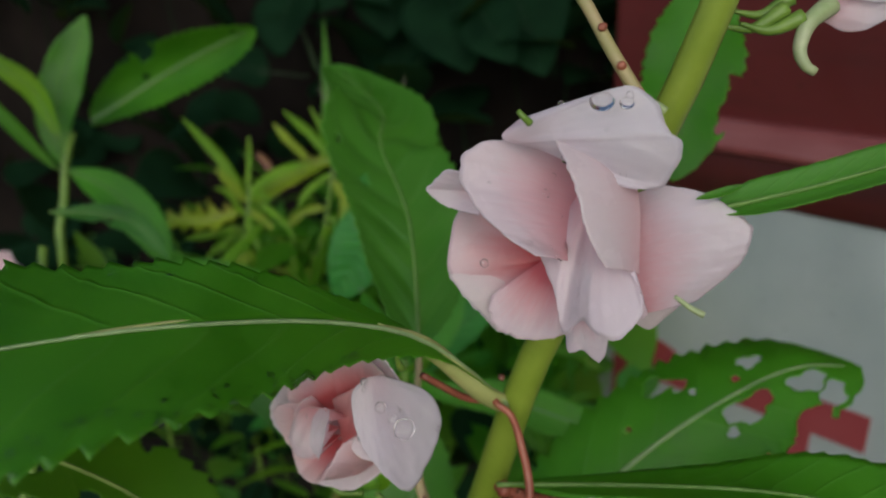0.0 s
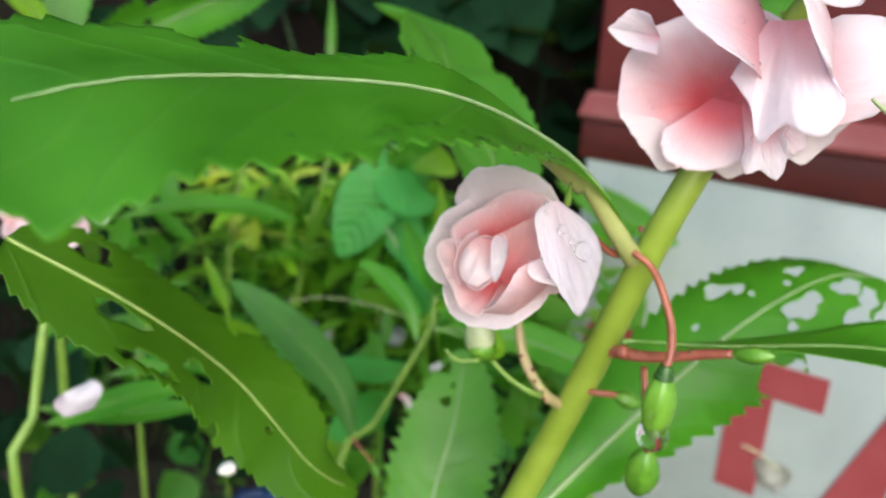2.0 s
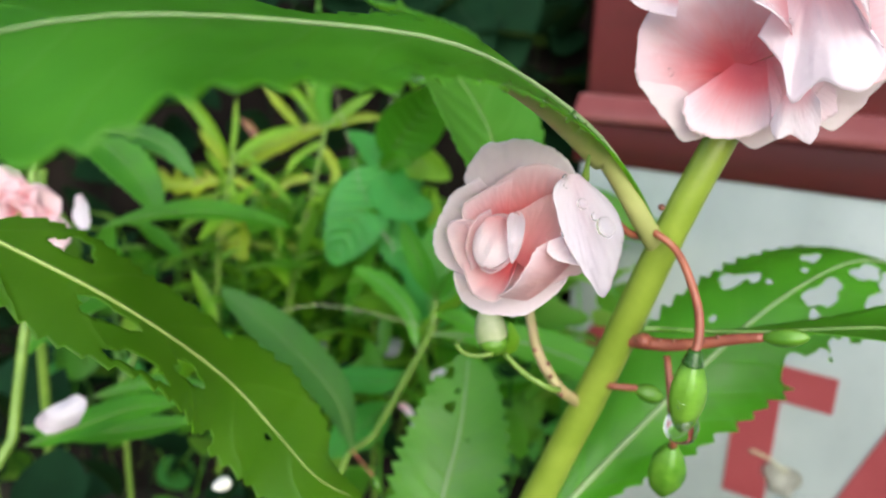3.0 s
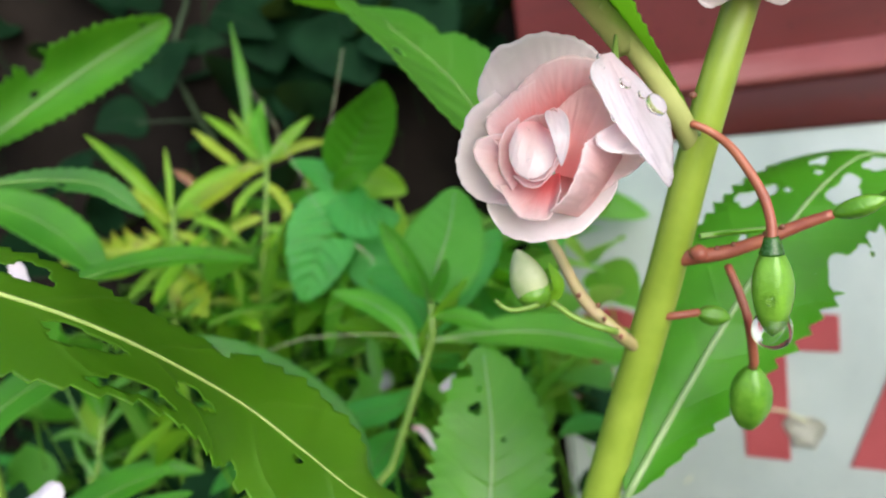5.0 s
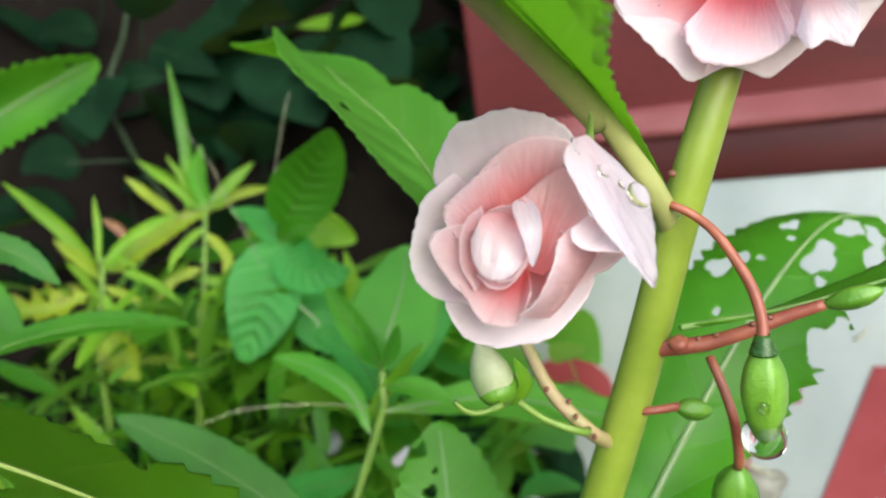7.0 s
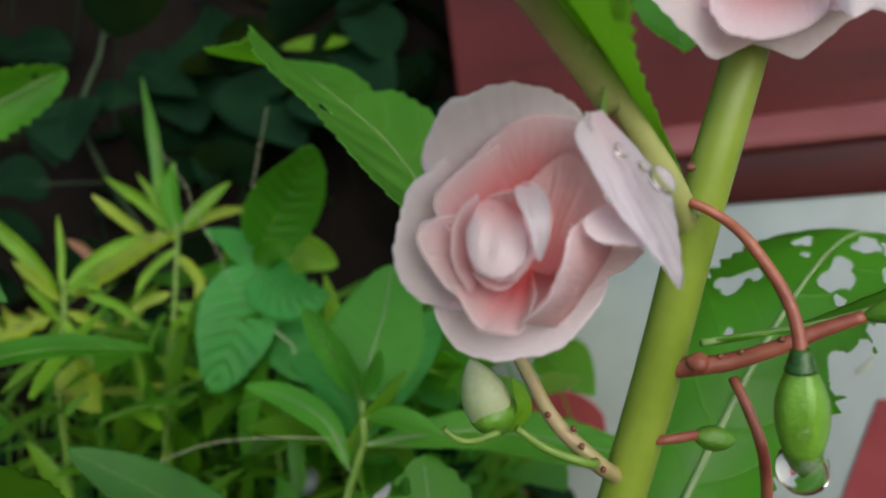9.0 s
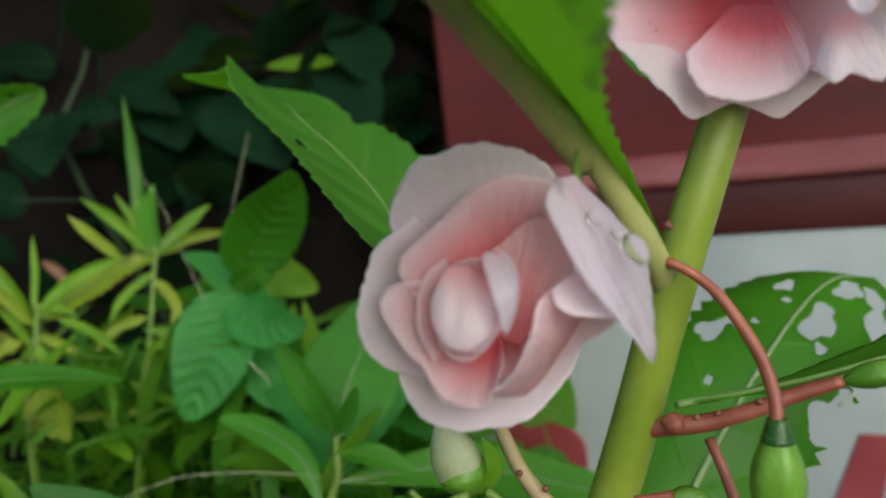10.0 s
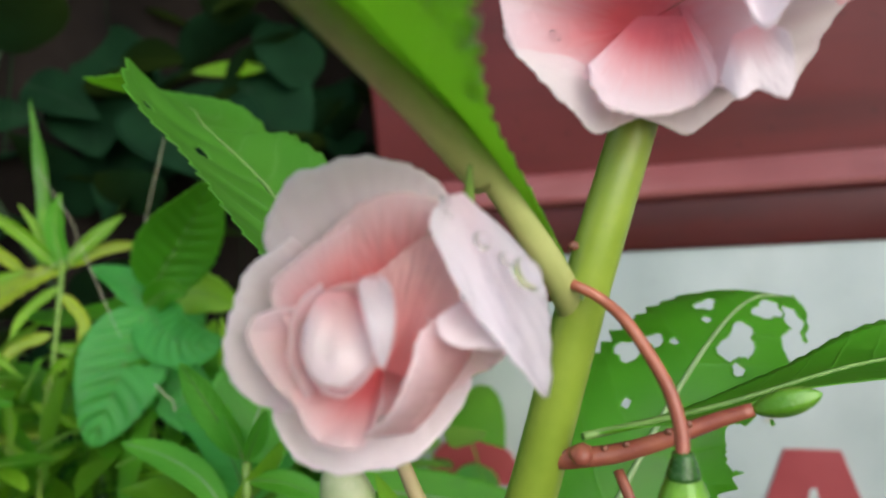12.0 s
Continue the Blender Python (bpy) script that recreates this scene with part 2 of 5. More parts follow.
# pale scuffs, plus the ledge's pinkish highlight mixed into a lighter red
LEDGE_RED = painted("worn_lit_red_paint", (0.125, 0.022, 0.021), (0.19, 0.050, 0.047), (0.30, 0.15, 0.14), 18, (1.2, 1.0, 14.0), 0.55, 0.4)
SIGN_RED = plain("sign_red", (0.21, 0.030, 0.034), (0.27, 0.050, 0.055), 25, 0.5, 200, 0.15, 0.0006)


HUSK = plain("dry_husk", (0.66, 0.66, 0.58), (0.82, 0.81, 0.73), 200, 0.5, 500, 0.5, 0.0008, 0.4)
BLUE = plain("blue_plastic", (0.010, 0.04, 0.16), (0.02, 0.08, 0.26), 20, 0.35, 60, 0.3, 0.002)
STONE = plain("grey_stone", (0.18, 0.19, 0.20), (0.32, 0.33, 0.35), 60, 0.7, 300, 0.4, 0.001)


def water(name, clear):
    m, t, out = nodes_of(name)
    g = t.nodes.new("ShaderNodeBsdfPrincipled")
    g.inputs["Base Color"].default_value = (1, 1, 1, 1)
    g.inputs["Roughness"].default_value, g.inputs["IOR"].default_value = 0.02, 1.33
    g.inputs["Transmission Weight"].default_value = clear
    t.links.new(g.outputs[0], out.inputs["Surface"])
    return m


WATER = water("water", 1.0)
RAIN = water("rain_beads", 1.0)


# ---- builders ----
def thing(name, at, label, category, group="", kind=""):
    e = new(name)
    e.empty_display_size = 0.01
    e.location = at
    return tagged(e, label, category, group, kind)


def part(name, bm, material, parent=None, label="", smooth=True):
    me = bpy.data.meshes.new(name)
    bm.to_mesh(me)
    bm.free()
    for x in material if isinstance(material, (list, tuple)) else (material,):
        me.materials.append(x)
    if smooth:
        me.polygons.foreach_set("use_smooth", [True] * len(me.polygons))
    ob = new(name, me)
    if parent is not None:
        ob.parent = parent
        if parent.parent is None:
            ob.matrix_parent_inverse = Matrix.Translation(-parent.location)
    return tagged(ob, label)


def spline(ctrl, n):
    """n + 1 points at even steps along a smooth line through ctrl, with their way."""
    c = [Vector(p) for p in ctrl]
    if len(c) == 2:
        c = [c[0], c[0].lerp(c[1], 0.5), c[1]]
    c = [2 * c[0] - c[1], *c, 2 * c[-1] - c[-2]]
    fine = []
    for i in range(1, len(c) - 2):
        a, b, d, e = c[i - 1 : i + 3]
        for k in range(16):
            s = k / 16
            fine.append(0.5 * (2 * b + (d - a) * s + (2 * a - 5 * b + 4 * d - e) * s * s + (3 * b - a - 3 * d + e) * s ** 3))
    fine.append(c[-2])
    run = [0.0]
    for a, b in zip(fine, fine[1:]):
        run.append(run[-1] + (b - a).length)
    pts, j = [], 0
    for i in range(n + 1):
        want = run[-1] * i / n
        while j < len(run) - 2 and run[j + 1] < want:
            j += 1
        step = run[j + 1] - run[j]
        pts.append(fine[j].lerp(fine[j + 1], (want - run[j]) / step if step else 0))
    ways = [(pts[min(i + 1, n)] - pts[max(i - 1, 0)]).normalized() for i in range(n + 1)]
    return pts, ways


def tube(ctrl, r0, r1, n=16, seg=8, flat=1.0, lump=0.0, seed=0):
    """A tapering rod along a smooth line; lump makes it uneven."""
    pts, ways = spline(ctrl, n)
    bm = bmesh.new()
    side = ways[0].orthogonal().normalized()
    rings = []
    for i, (p, w) in enumerate(zip(pts, ways)):
        side = (side - side.dot(w) * w).normalized()
        other = w.cross(side)
        r = r0 + (r1 - r0) * i / n
        ring = []
        for k in range(seg):
            a = 2 * math.pi * k / seg
            q = r * (1 + lump * noise.noise(p * 90 + Vector((k * 0.7, seed, 0))))
            ring.append(bm.verts.new(p + q * (math.cos(a) * side + flat * math.sin(a) * other)))
        rings.append(ring)
    for a, b in zip(rings, rings[1:]):
        for k in range(seg):
            bm.faces.new((a[k], a[(k + 1) % seg], b[(k + 1) % seg], b[k]))
    bm.faces.new(rings[0][::-1])
    bm.faces.new(rings[-1])
    return bm


def lance(u):
    return 1.9 * (u ** 0.85) * ((1 - u) ** 0.75) if 0 < u < 1 else 0.0


def lance_long(u):
    return min(1.0, 1.25 * math.sin(math.pi * min(1, u) ** 0.75) ** 0.8) if 0 < u < 1 else 0.0


def power(a, b):
    """Outline that swells as u ** a and closes as (1 - u) ** b."""
    m = a / (a + b)
    top = m ** a * (1 - m) ** b
    return lambda u: u ** a * (1 - u) ** b / top if 0 < u < 1 else 0.0


def ovate(u):
    return 1.02 * math.sin(math.pi * u ** 0.72) ** 0.62 if 0 < u < 1 else 0.0


def tipped(u):
    """Broad leaf drawn out to a point."""
    return 1.05 * math.sin(math.pi * u ** 0.62) ** 0.8 * (1 - 0.35 * max(0.0, u - 0.6)) if 0 < u < 1 else 0.0


def round_petal(u):
    return (0.3 + 0.7 * math.sin(min(1.0, u / 0.6) * math.pi / 2)) * math.sqrt(max(0.0, 1 - max(0.0, (u - 0.45) / 0.55) ** 3.2)) if u < 1 else 0.0


def cup_petal(u):
    return (0.62 + 0.38 * math.sin(min(1.0, u / 0.55) * math.pi / 2)) * math.sqrt(max(0.0, 1 - max(0.0, (u - 0.5) / 0.5) ** 2.4)) if u < 1 else 0.0


def hood(u):
    return math.sin(math.pi * u ** 0.6) ** 0.72 if 0 < u < 1 else 0.0


def blade(ctrl, face, hw, shape=lance, cup=0.0, wave=0.0, waves=3.0, serr=0.0, teeth=0, holes=(), nu=44, nv=14, thick=0.0003,
          twist=0.0, curl=0.0, seed=0, rough=0.0, quilt=0.0, notch=0.0, fray=0.0):
    """A thin two-sided blade along a midrib. face: the way its upper side looks. holes: (u, v, radius u, radius v), eaten through; v runs from -1 to 1."""
    pts, ways = spline(ctrl, nu)
    face = Vector(face).normalized()
    length = sum((b - a).length for a, b in zip(pts, pts[1:]))
    grid, keep = {}, {}

    def eaten(u, v):
        best = 9.0
        for k, (hu, hv, ru, rv) in enumerate(holes):
            du, dv = (u - hu) / ru, (v - hv) / rv
            a = math.atan2(dv, du)
            lim = 1 + 0.18 * math.sin(3 * a + k) + 0.12 * math.sin(5 * a + 2 * k + seed)
            best = min(best, math.hypot(du, dv) / lim)
        return best

    def moved(u, v):
        for k, (hu, hv, ru, rv) in enumerate(holes):
            du, dv = (u - hu) / ru, (v - hv) / rv
            a, d = math.atan2(dv, du), math.hypot(du, dv)
            lim = 1 + 0.18 * math.sin(3 * a + k) + 0.12 * math.sin(5 * a + 2 * k + seed)
            if d < lim:
                u, v = hu + du / max(d, 1e-4) * lim * ru, hv + dv / max(d, 1e-4) * lim * rv
        return min(max(u, 0.0), 1.0), min(max(v, -1.0), 1.0)

    def place(u, v):
        f = u * nu
        i = min(int(f), nu - 1)
        p, w = pts[i].lerp(pts[i + 1], f - i), ways[i].lerp(ways[i + 1], f - i).normalized()
        n = (face - face.dot(w) * w).normalized()
        if twist:
            n = Matrix.Rotation(twist * (u - 0.3), 3, w) @ n
        s = w.cross(n)
        h = hw * shape(u)
        if teeth:
            saw = (teeth * u + 0.13 * math.sin(9 * u + seed)) % 1.0
            tooth = int(teeth * u + 0.13 * math.sin(9 * u + seed))
            h *= 1 + 1.5 * serr * (0.55 + 0.9 * ((tooth * 0.618 + (0.37 if v > 0 else 0)) % 1.0)) * (saw - 0.45) * abs(v) ** 4
        if fray:
            side = 3.0 if v > 0 else 7.0
            h *= 1 + fray * (noise.noise(Vector((u * 6, side, seed))) + 0.5 * noise.noise(Vector((u * 17, side, seed + 3.0))))
            p = p + w * (fray * 0.5 * length * u * u * (noise.noise(Vector((v * 2.5, seed * 1.9, 2.0))) + 0.4 * noise.noise(Vector((v * 9, seed * 1.9, 4.0)))))
        if notch:
            cut = notch * math.exp(-((v / 0.22) ** 2)) * max(0.0, (u - 0.7) / 0.3) ** 2
            p = p - w * cut * length * 0.12
        lift = cup * h * v * v + wave * hw * math.sin(waves * 2 * math.pi * u + seed + (1.3 if v > 0 else 0)) * abs(v) ** 1.7
        lift += curl * length * max(0.0, u - 0.6) ** 2
        q = p + s * (v * h * (1 - 0.12 * abs(cup) * v * v)) + n * lift
        if rough:
            q += n * rough * hw * noise.noise(Vector((u * 5, v * 3, seed * 1.7)))
        if quilt:
            q += n * quilt * hw * (abs(math.sin((u - 0.16 * abs(v)) * math.pi * 9)) - 0.5) * (1 - v * v)
        return q, n

    bm = bmesh.new()
    uvl = bm.loops.layers.uv.new("UVMap")
    us = [i / nu for i in range(nu + 1)]
    vs = [-1 + 2 * k / nv for k in range(nv + 1)]
    faces = [(i, k) for i in range(nu) for k in range(nv) if not holes or eaten((us[i] + us[i + 1]) / 2, (vs[k] + vs[k + 1]) / 2) > 1]

    def vert(i, k):
        if (i, k) not in grid:
            u, v = moved(us[i], vs[k]) if holes else (us[i], vs[k])
            q, n = place(u, v)
            grid[i, k] = (bm.verts.new(q + n * thick / 2), bm.verts.new(q - n * thick / 2), u, v)
        return grid[i, k]

    edges = {}
    for i, k in faces:
        corner = [vert(i, k), vert(i + 1, k), vert(i + 1, k + 1), vert(i, k + 1)]
        top = bm.faces.new([c[0] for c in corner])
        low = bm.faces.new([c[1] for c in corner[::-1]])
        low.material_index = 1
        for l, c in zip(top.loops, corner):
            l[uvl].uv = (c[2], c[3] / 2 + 0.5)
        for l, c in zip(low.loops, corner[::-1]):
            l[uvl].uv = (c[2], c[3] / 2 + 0.5)
        ij = [(i, k), (i + 1, k), (i + 1, k + 1), (i, k + 1)]
        for a, b in zip(ij, ij[1:] + ij[:1]):
            edges[a, b] = edges.get((a, b), 0) + 1
    for a, b in list(edges):
        if (b, a) not in edges:
            A, B = grid[a], grid[b]
            rim = bm.faces.new((B[0], A[0], A[1], B[1]))
            for l, c in zip(rim.loops, (B, A, A, B)):
                l[uvl].uv = (c[2], c[3] / 2 + 0.5)
    bmesh.ops.remove_doubles(bm, verts=bm.verts, dist=2e-6)
    return bm


def leaf(parent, ctrl, face, hw, mats=None, shape=lance, rib=0.0008, rib_mat=None, label="", rib_lift=None, **kw):
    """One leaf with its raised midrib."""
    top, under = mats or (GREEN, GREEN_UNDER)
    ob = part("leaf", blade(ctrl, face, hw, shape, **kw), (top, under), parent, label)
    if rib:
        pts, ways = spline(ctrl, 24)
        n = Vector(face).normalized()
        lift = rib * 0.45 if rib_lift is None else rib_lift
        pts = [q + (n - n.dot(w) * w).normalized() * lift for q, w in zip(pts, ways)]
        part("midrib", tube(pts[:24], rib * 0.72, rib * 0.2, 22, 6), rib_mat or RIB, ob)
    return ob


def petal(parent, ctrl, face, hw, mat=None, shape=round_petal, cup=0.35, wave=0.08, waves=2.0, rough=0.10, notch=0.3, nu=28, nv=22, seed=0, name="petal", label="", **kw):
    return part(name, blade(ctrl, face, hw, shape, cup, wave, waves, nu=nu, nv=nv, thick=0.0003, seed=seed, rough=rough, notch=notch, fray=0.045, **kw),
                (mat or PINK, mat or PINK), parent, label)


def sail(parent, root, rim, mat, bulge=0.0, seed=0, ruffle=0.02, round_rim=True, crease=0.035, nu=26, nv=84, thick=0.0003, label=""):
    """A petal stretched from its foot (one point or a short line) to a rim through a few points. bulge: how far its middle swells toward the open side."""
    foot = [Vector(p) for p in root]
    edge, _ = spline(rim, nv)
    feet = [foot[0]] * (nv + 1) if len(foot) == 1 else spline(root, nv)[0]
    mid_foot, mid_rim = feet[nv // 2], edge[nv // 2]
    size = (mid_rim - mid_foot).length
    n = (edge[-1] - edge[0]).cross(mid_rim - mid_foot).normalized()
    if n.dot(Vector((0.3, -0.9, 0.2))) < 0:
        n = -n
    bm = bmesh.new()
    uvl = bm.loops.layers.uv.new("UVMap")

    def place(u, k):
        v = k / nv
        e = noise.noise(Vector((v * 4.5, seed * 3.7, 0.4))) + 0.5 * noise.noise(Vector((v * 13, seed * 3.7, 5.1))) + 0.22 * noise.noise(Vector((v * 36, seed * 3.7, 8.3)))
        frill = 0.018 * noise.noise(Vector((v * 21, seed * 1.9, 2.6))) + 0.010 * noise.noise(Vector((v * 44, seed * 2.1, 6.2)))
        a = feet[k].lerp(edge[k], u * (1 + (ruffle * e + frill * u) * u * u))
        lift = bulge * 4 * u * (1 - 0.62 * u) * (0.35 + 0.65 * math.sin(math.pi * v)) * 0.62
        fold = noise.noise(Vector((v * 3.2, u * 1.4, seed * 2.3))) * u + 0.4 * noise.noise(Vector((v * 9, u * 3, seed * 1.3))) * u
        roll = -0.16 * size * max(0.0, u - 0.8) ** 2 if round_rim else 0.0
        fine = 0.009 * noise.noise(Vector((v * 26, u * 5, seed * 1.7))) * u + 0.006 * noise.noise(Vector((v * 11, u * 16, seed * 2.9))) * u
        return a + n * (lift + size * (crease * fold * (1 - 0.5 * u) + fine) + roll)

    grid = [[place(i / nu, k) for k in range(nv + 1)] for i in range(nu + 1)]
    rows = []
    for i in range(nu + 1):
        line = []
        for k in range(nv + 1):
            du = grid[min(i + 1, nu)][k] - grid[max(i - 1, 0)][k]
            dv = grid[max(i, 1)][min(k + 1, nv)] - grid[max(i, 1)][max(k - 1, 0)]
            m = du.cross(dv).normalized()
            if m.dot(n) < 0:
                m = -m
            line.append((bm.verts.new(grid[i][k] + m * thick / 2), bm.verts.new(grid[i][k] - m * thick / 2), i / nu, k / nv))
        rows.append(line)
    for a, b in zip(rows, rows[1:]):
        for k in range(nv):
            quad = (a[k], b[k], b[k + 1], a[k + 1])
            for j, order in ((0, quad), (1, quad[::-1])):
                f = bm.faces.new([c[j] for c in order])
                for l, c in zip(f.loops, order):
                    l[uvl].uv = (c[2], c[3])
    ring = [r[0] for r in rows] + rows[-1][1:] + [r[-1] for r in rows[-2::-1]]
    for a, b in zip(ring, ring[1:]):
        f = bm.faces.new((a[0], a[1], b[1], b[0]))
        for l, c in zip(f.loops, (a, a, b, b)):
            l[uvl].uv = (c[2], c[3])
    bmesh.ops.recalc_face_normals(bm, faces=bm.faces)
    return part("petal", bm, mat, parent, label)


def drop(parent, at, r, flat=0.6, up=(0, 0, 1), name="water_drop", material=None):
    bm = bmesh.new()
    bmesh.ops.create_icosphere(bm, subdivisions=4, radius=1)
    q = Vector(up).normalized().to_track_quat("Z", "Y").to_matrix()
    for v in bm.verts:
        s = 1 + 0.08 * noise.noise(v.co * 1.3 + Vector(at) * 200)
        v.co = Vector(at) + q @ Vector((v.co.x * r * s, v.co.y * r * s, v.co.z * r * flat))
    return part(name, bm, material or WATER, parent)


def box(lo, hi, bevel=0.0, seg=2):
    bm = bmesh.new()
    bmesh.ops.create_cube(bm, size=1)
    lo, hi = Vector(lo), Vector(hi)
    for v in bm.verts:
        v.co = Vector([(lo[i] + hi[i]) / 2 + v.co[i] * (hi[i] - lo[i]) for i in range(3)])
    if bevel:
        bmesh.ops.bevel(bm, geom=bm.edges[:], offset=bevel, segments=seg, affect="EDGES", profile=0.5)
    return bm


def prism(outline, y0, y1):
    """A flat shape (x, z) with depth from y0 to y1."""
    bm = bmesh.new()
    a = [bm.verts.new((x, y0, z)) for x, z in outline]
    b = [bm.verts.new((x, y1, z)) for x, z in outline]
    bm.faces.new(a)
    bm.faces.new(b[::-1])
    for i in range(len(a)):
        j = (i + 1) % len(a)
        bm.faces.new((a[j], a[i], b[i], b[j]))
    bmesh.ops.recalc_face_normals(bm, faces=bm.faces)
    return bm


TO_CAM = (0.45, -0.86, 0.22)
UPWARD = (0.15, -0.35, 0.92)

# ---- setting ----
bm = bmesh.new()
N = 60
vs = {}
for i in range(N + 1):
    for k in range(N + 1):
        s, r = (i / N - 0.5) * 2, (k / N - 0.5) * 2
        x, y = 6 * s ** 3 + 0.6 * s - 0.2, 6 * r ** 3 + 0.6 * r + 0.15
        vs[i, k] = bm.verts.new((x, y, 0.012 * noise.noise(Vector((x * 9, y * 9, 0))) + 0.01 * noise.noise(Vector((x * 31, y * 31, 3)))))
for i in range(N):
    for k in range(N):
        bm.faces.new((vs[i, k], vs[i + 1, k], vs[i + 1, k + 1], vs[i, k + 1]))
tagged(part("ground", bm, SOIL), "dark damp garden soil under the plants", "ground", kind="structure")

WY, WX = 0.4186, -0.272
wall = tagged(part("wall_red", box((WX, WY + 0.012, 0.0), (1.6, WY + 0.16, 1.2), 0.004), WALL_RED), "red-painted boarded wall carrying a white sign", "wall", kind="structure")
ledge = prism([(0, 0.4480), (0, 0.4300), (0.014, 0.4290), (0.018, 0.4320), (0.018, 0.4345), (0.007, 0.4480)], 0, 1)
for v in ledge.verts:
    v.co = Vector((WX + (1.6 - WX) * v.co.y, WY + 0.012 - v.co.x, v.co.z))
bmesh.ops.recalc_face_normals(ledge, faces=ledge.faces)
part("ledge", ledge, LEDGE_RED, wall, "rounded worn red ledge, the light it catches put into its colour", False)
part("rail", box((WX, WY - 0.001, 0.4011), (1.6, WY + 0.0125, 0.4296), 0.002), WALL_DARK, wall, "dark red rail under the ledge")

sign = thing("sign_board", (0.2, WY, 0.0), "white-painted sign board with red letters on the wall", "sign")
part("panel", box((WX + 0.006, WY + 0.001, 0.02), (1.55, WY + 0.0125, 0.4014), 0.001), SIGN_WHITE, sign)
ZT, ZB, ZF = 0.2878, 0.2635, 0.1860
Y0, Y1 = WY - 0.0004, WY + 0.002
arc = [(-0.222 + 0.030 * math.cos(a), ZT - 0.024 + 0.026 * math.sin(a)) for a in (radians(d) for d in range(20, 185, 15))]
part("letter_bar", prism([(-0.1935, ZT - 0.030), *arc, (-0.252, ZF), (-0.224, ZF), (-0.224, ZT - 0.030)], Y0, Y1), SIGN_RED, sign, smooth=False)
part("letter_t", prism([(-0.1687, ZT), (-0.0809, ZT), (-0.0809, ZB), (-0.1112, ZB), (-0.1112, ZF), (-0.1384, ZF), (-0.1384, ZB), (-0.1687, ZB)], Y0, Y1), SIGN_RED, sign, smooth=False)
AX = (-0.0426 - 0.0144) / 2
part("letter_a", prism([(-0.0426, ZT), (-0.0144, ZT), (0.0200, ZF), (-0.0080, ZF), (-0.0136, ZF + 0.018), (-0.0434, ZF + 0.018), (-0.0490, ZF), (-0.0770, ZF)], Y0, Y1), SIGN_RED, sign, smooth=False)
part("letter_a_eye", prism([(-0.0374, ZF + 0.036), (-0.0196, ZF + 0.036), (AX + 0.0015, ZT - 0.022), (AX - 0.0015, ZT - 0.022)], Y0 - 0.0004, Y0), SIGN_WHITE, sign, smooth=False)

# dark timber behind the plants, with its deep shade put into the wood colour
fence = thing("timber_fence", (-0.75, 0.55, 0), "old dark wooden posts and boards, deep shade put into their colour", "fence")
rnd = random.Random(4)
A, B = Vector((-0.22, 0.66, 0)), Vector((-1.15, 0.10, 0))
along = (B - A).normalized()
out_n = Vector((along.y, -along.x, 0))
pos = 0.0
while pos < (B - A).length:
    w = rnd.uniform(0.07, 0.11)
    bm = box((0, 0, 0), (w - 0.006, 0.03, 1.1), 0.004)
    m = Matrix.Translation(A + along * pos + out_n * rnd.uniform(-0.012, 0.012)) @ Matrix.Rotation(math.atan2(along.y, along.x), 4, "Z")
    bm.transform(m)
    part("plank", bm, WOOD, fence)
    pos += w
bm = box((0, 0.024, 0), ((B - A).length, 0.05, 1.1), 0.003)
bm.transform(Matrix.Translation(A) @ Matrix.Rotation(math.atan2(along.y, along.x), 4, "Z"))
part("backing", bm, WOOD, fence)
for z, deep in ((0.62, 0.03), (0.535, -0.022)):
    bm = box((0, deep, z), ((B - A).length, deep + 0.045, z + 0.05), 0.005)
    bm.transform(Matrix.Translation(A) @ Matrix.Rotation(math.atan2(along.y, along.x), 4, "Z"))
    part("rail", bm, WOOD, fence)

# ---- the balsam plant ----
plant = thing("balsam_plant", (-0.24, 0.12, 0.0), "garden balsam with pale pink double flowers, wet after rain", "plant")
stem = part("main_stem", tube([(-0.245, 0.125, 0.0), (-0.20, 0.126, 0.16), (-0.1405, 0.129, 0.332), (-0.1165, 0.129, 0.400), (-0.1085, 0.1285, 0.425), (-0.0975, 0.130, 0.457), (-0.0850, 0.1400, 0.4915), (-0.0670, 0.1375, 0.528), (-0.045, 0.142, 0.60)],
                              0.0088, 0.0027, 48, 16, 1.0, 0.05), STEM, plant, "thick smooth yellow-green stem")

# large leaf over the second flower
big = leaf(plant, [(-0.1025, 0.1289, 0.4316), (-0.1114, 0.1056, 0.4610), (-0.1156, 0.0815, 0.4758), (-0.1192, 0.0496, 0.4870), (-0.1292, 0.0219, 0.4903), (-0.1394, -0.0043, 0.4904), (-0.1478, -0.0244, 0.4859)], (0.455, 0.776, 0.437), 0.0362, shape=power(1.9, 0.26), cup=-0.02, twist=0.28, mats=(GREEN, BIG_UNDER), rib=0.0010, rib_mat=RIB_THICK, rib_lift=0.0006, label="large dark green leaf beaded with rain", wave=0.025, waves=2.5, serr=0.09, teeth=34, nu=150, nv=30,
           holes=[(0.76, 0.86, 0.030, 0.20)])
keel_line, keel_ways = spline([(-0.1138, 0.1047, 0.4613), (-0.1188, 0.0803, 0.4762), (-0.1216, 0.0487, 0.4873), (-0.1301, 0.0215, 0.4904)], 24)
down = Vector((0.455, 0.776, 0.437)).normalized()
part("keel", tube([q - (down - down.dot(w) * w).normalized() * 0.0006 for q, w in zip(keel_line, keel_ways)], 0.0030, 0.0010, 40, 12, 0.6), KEEL, big, "pale olive keel under the blade")
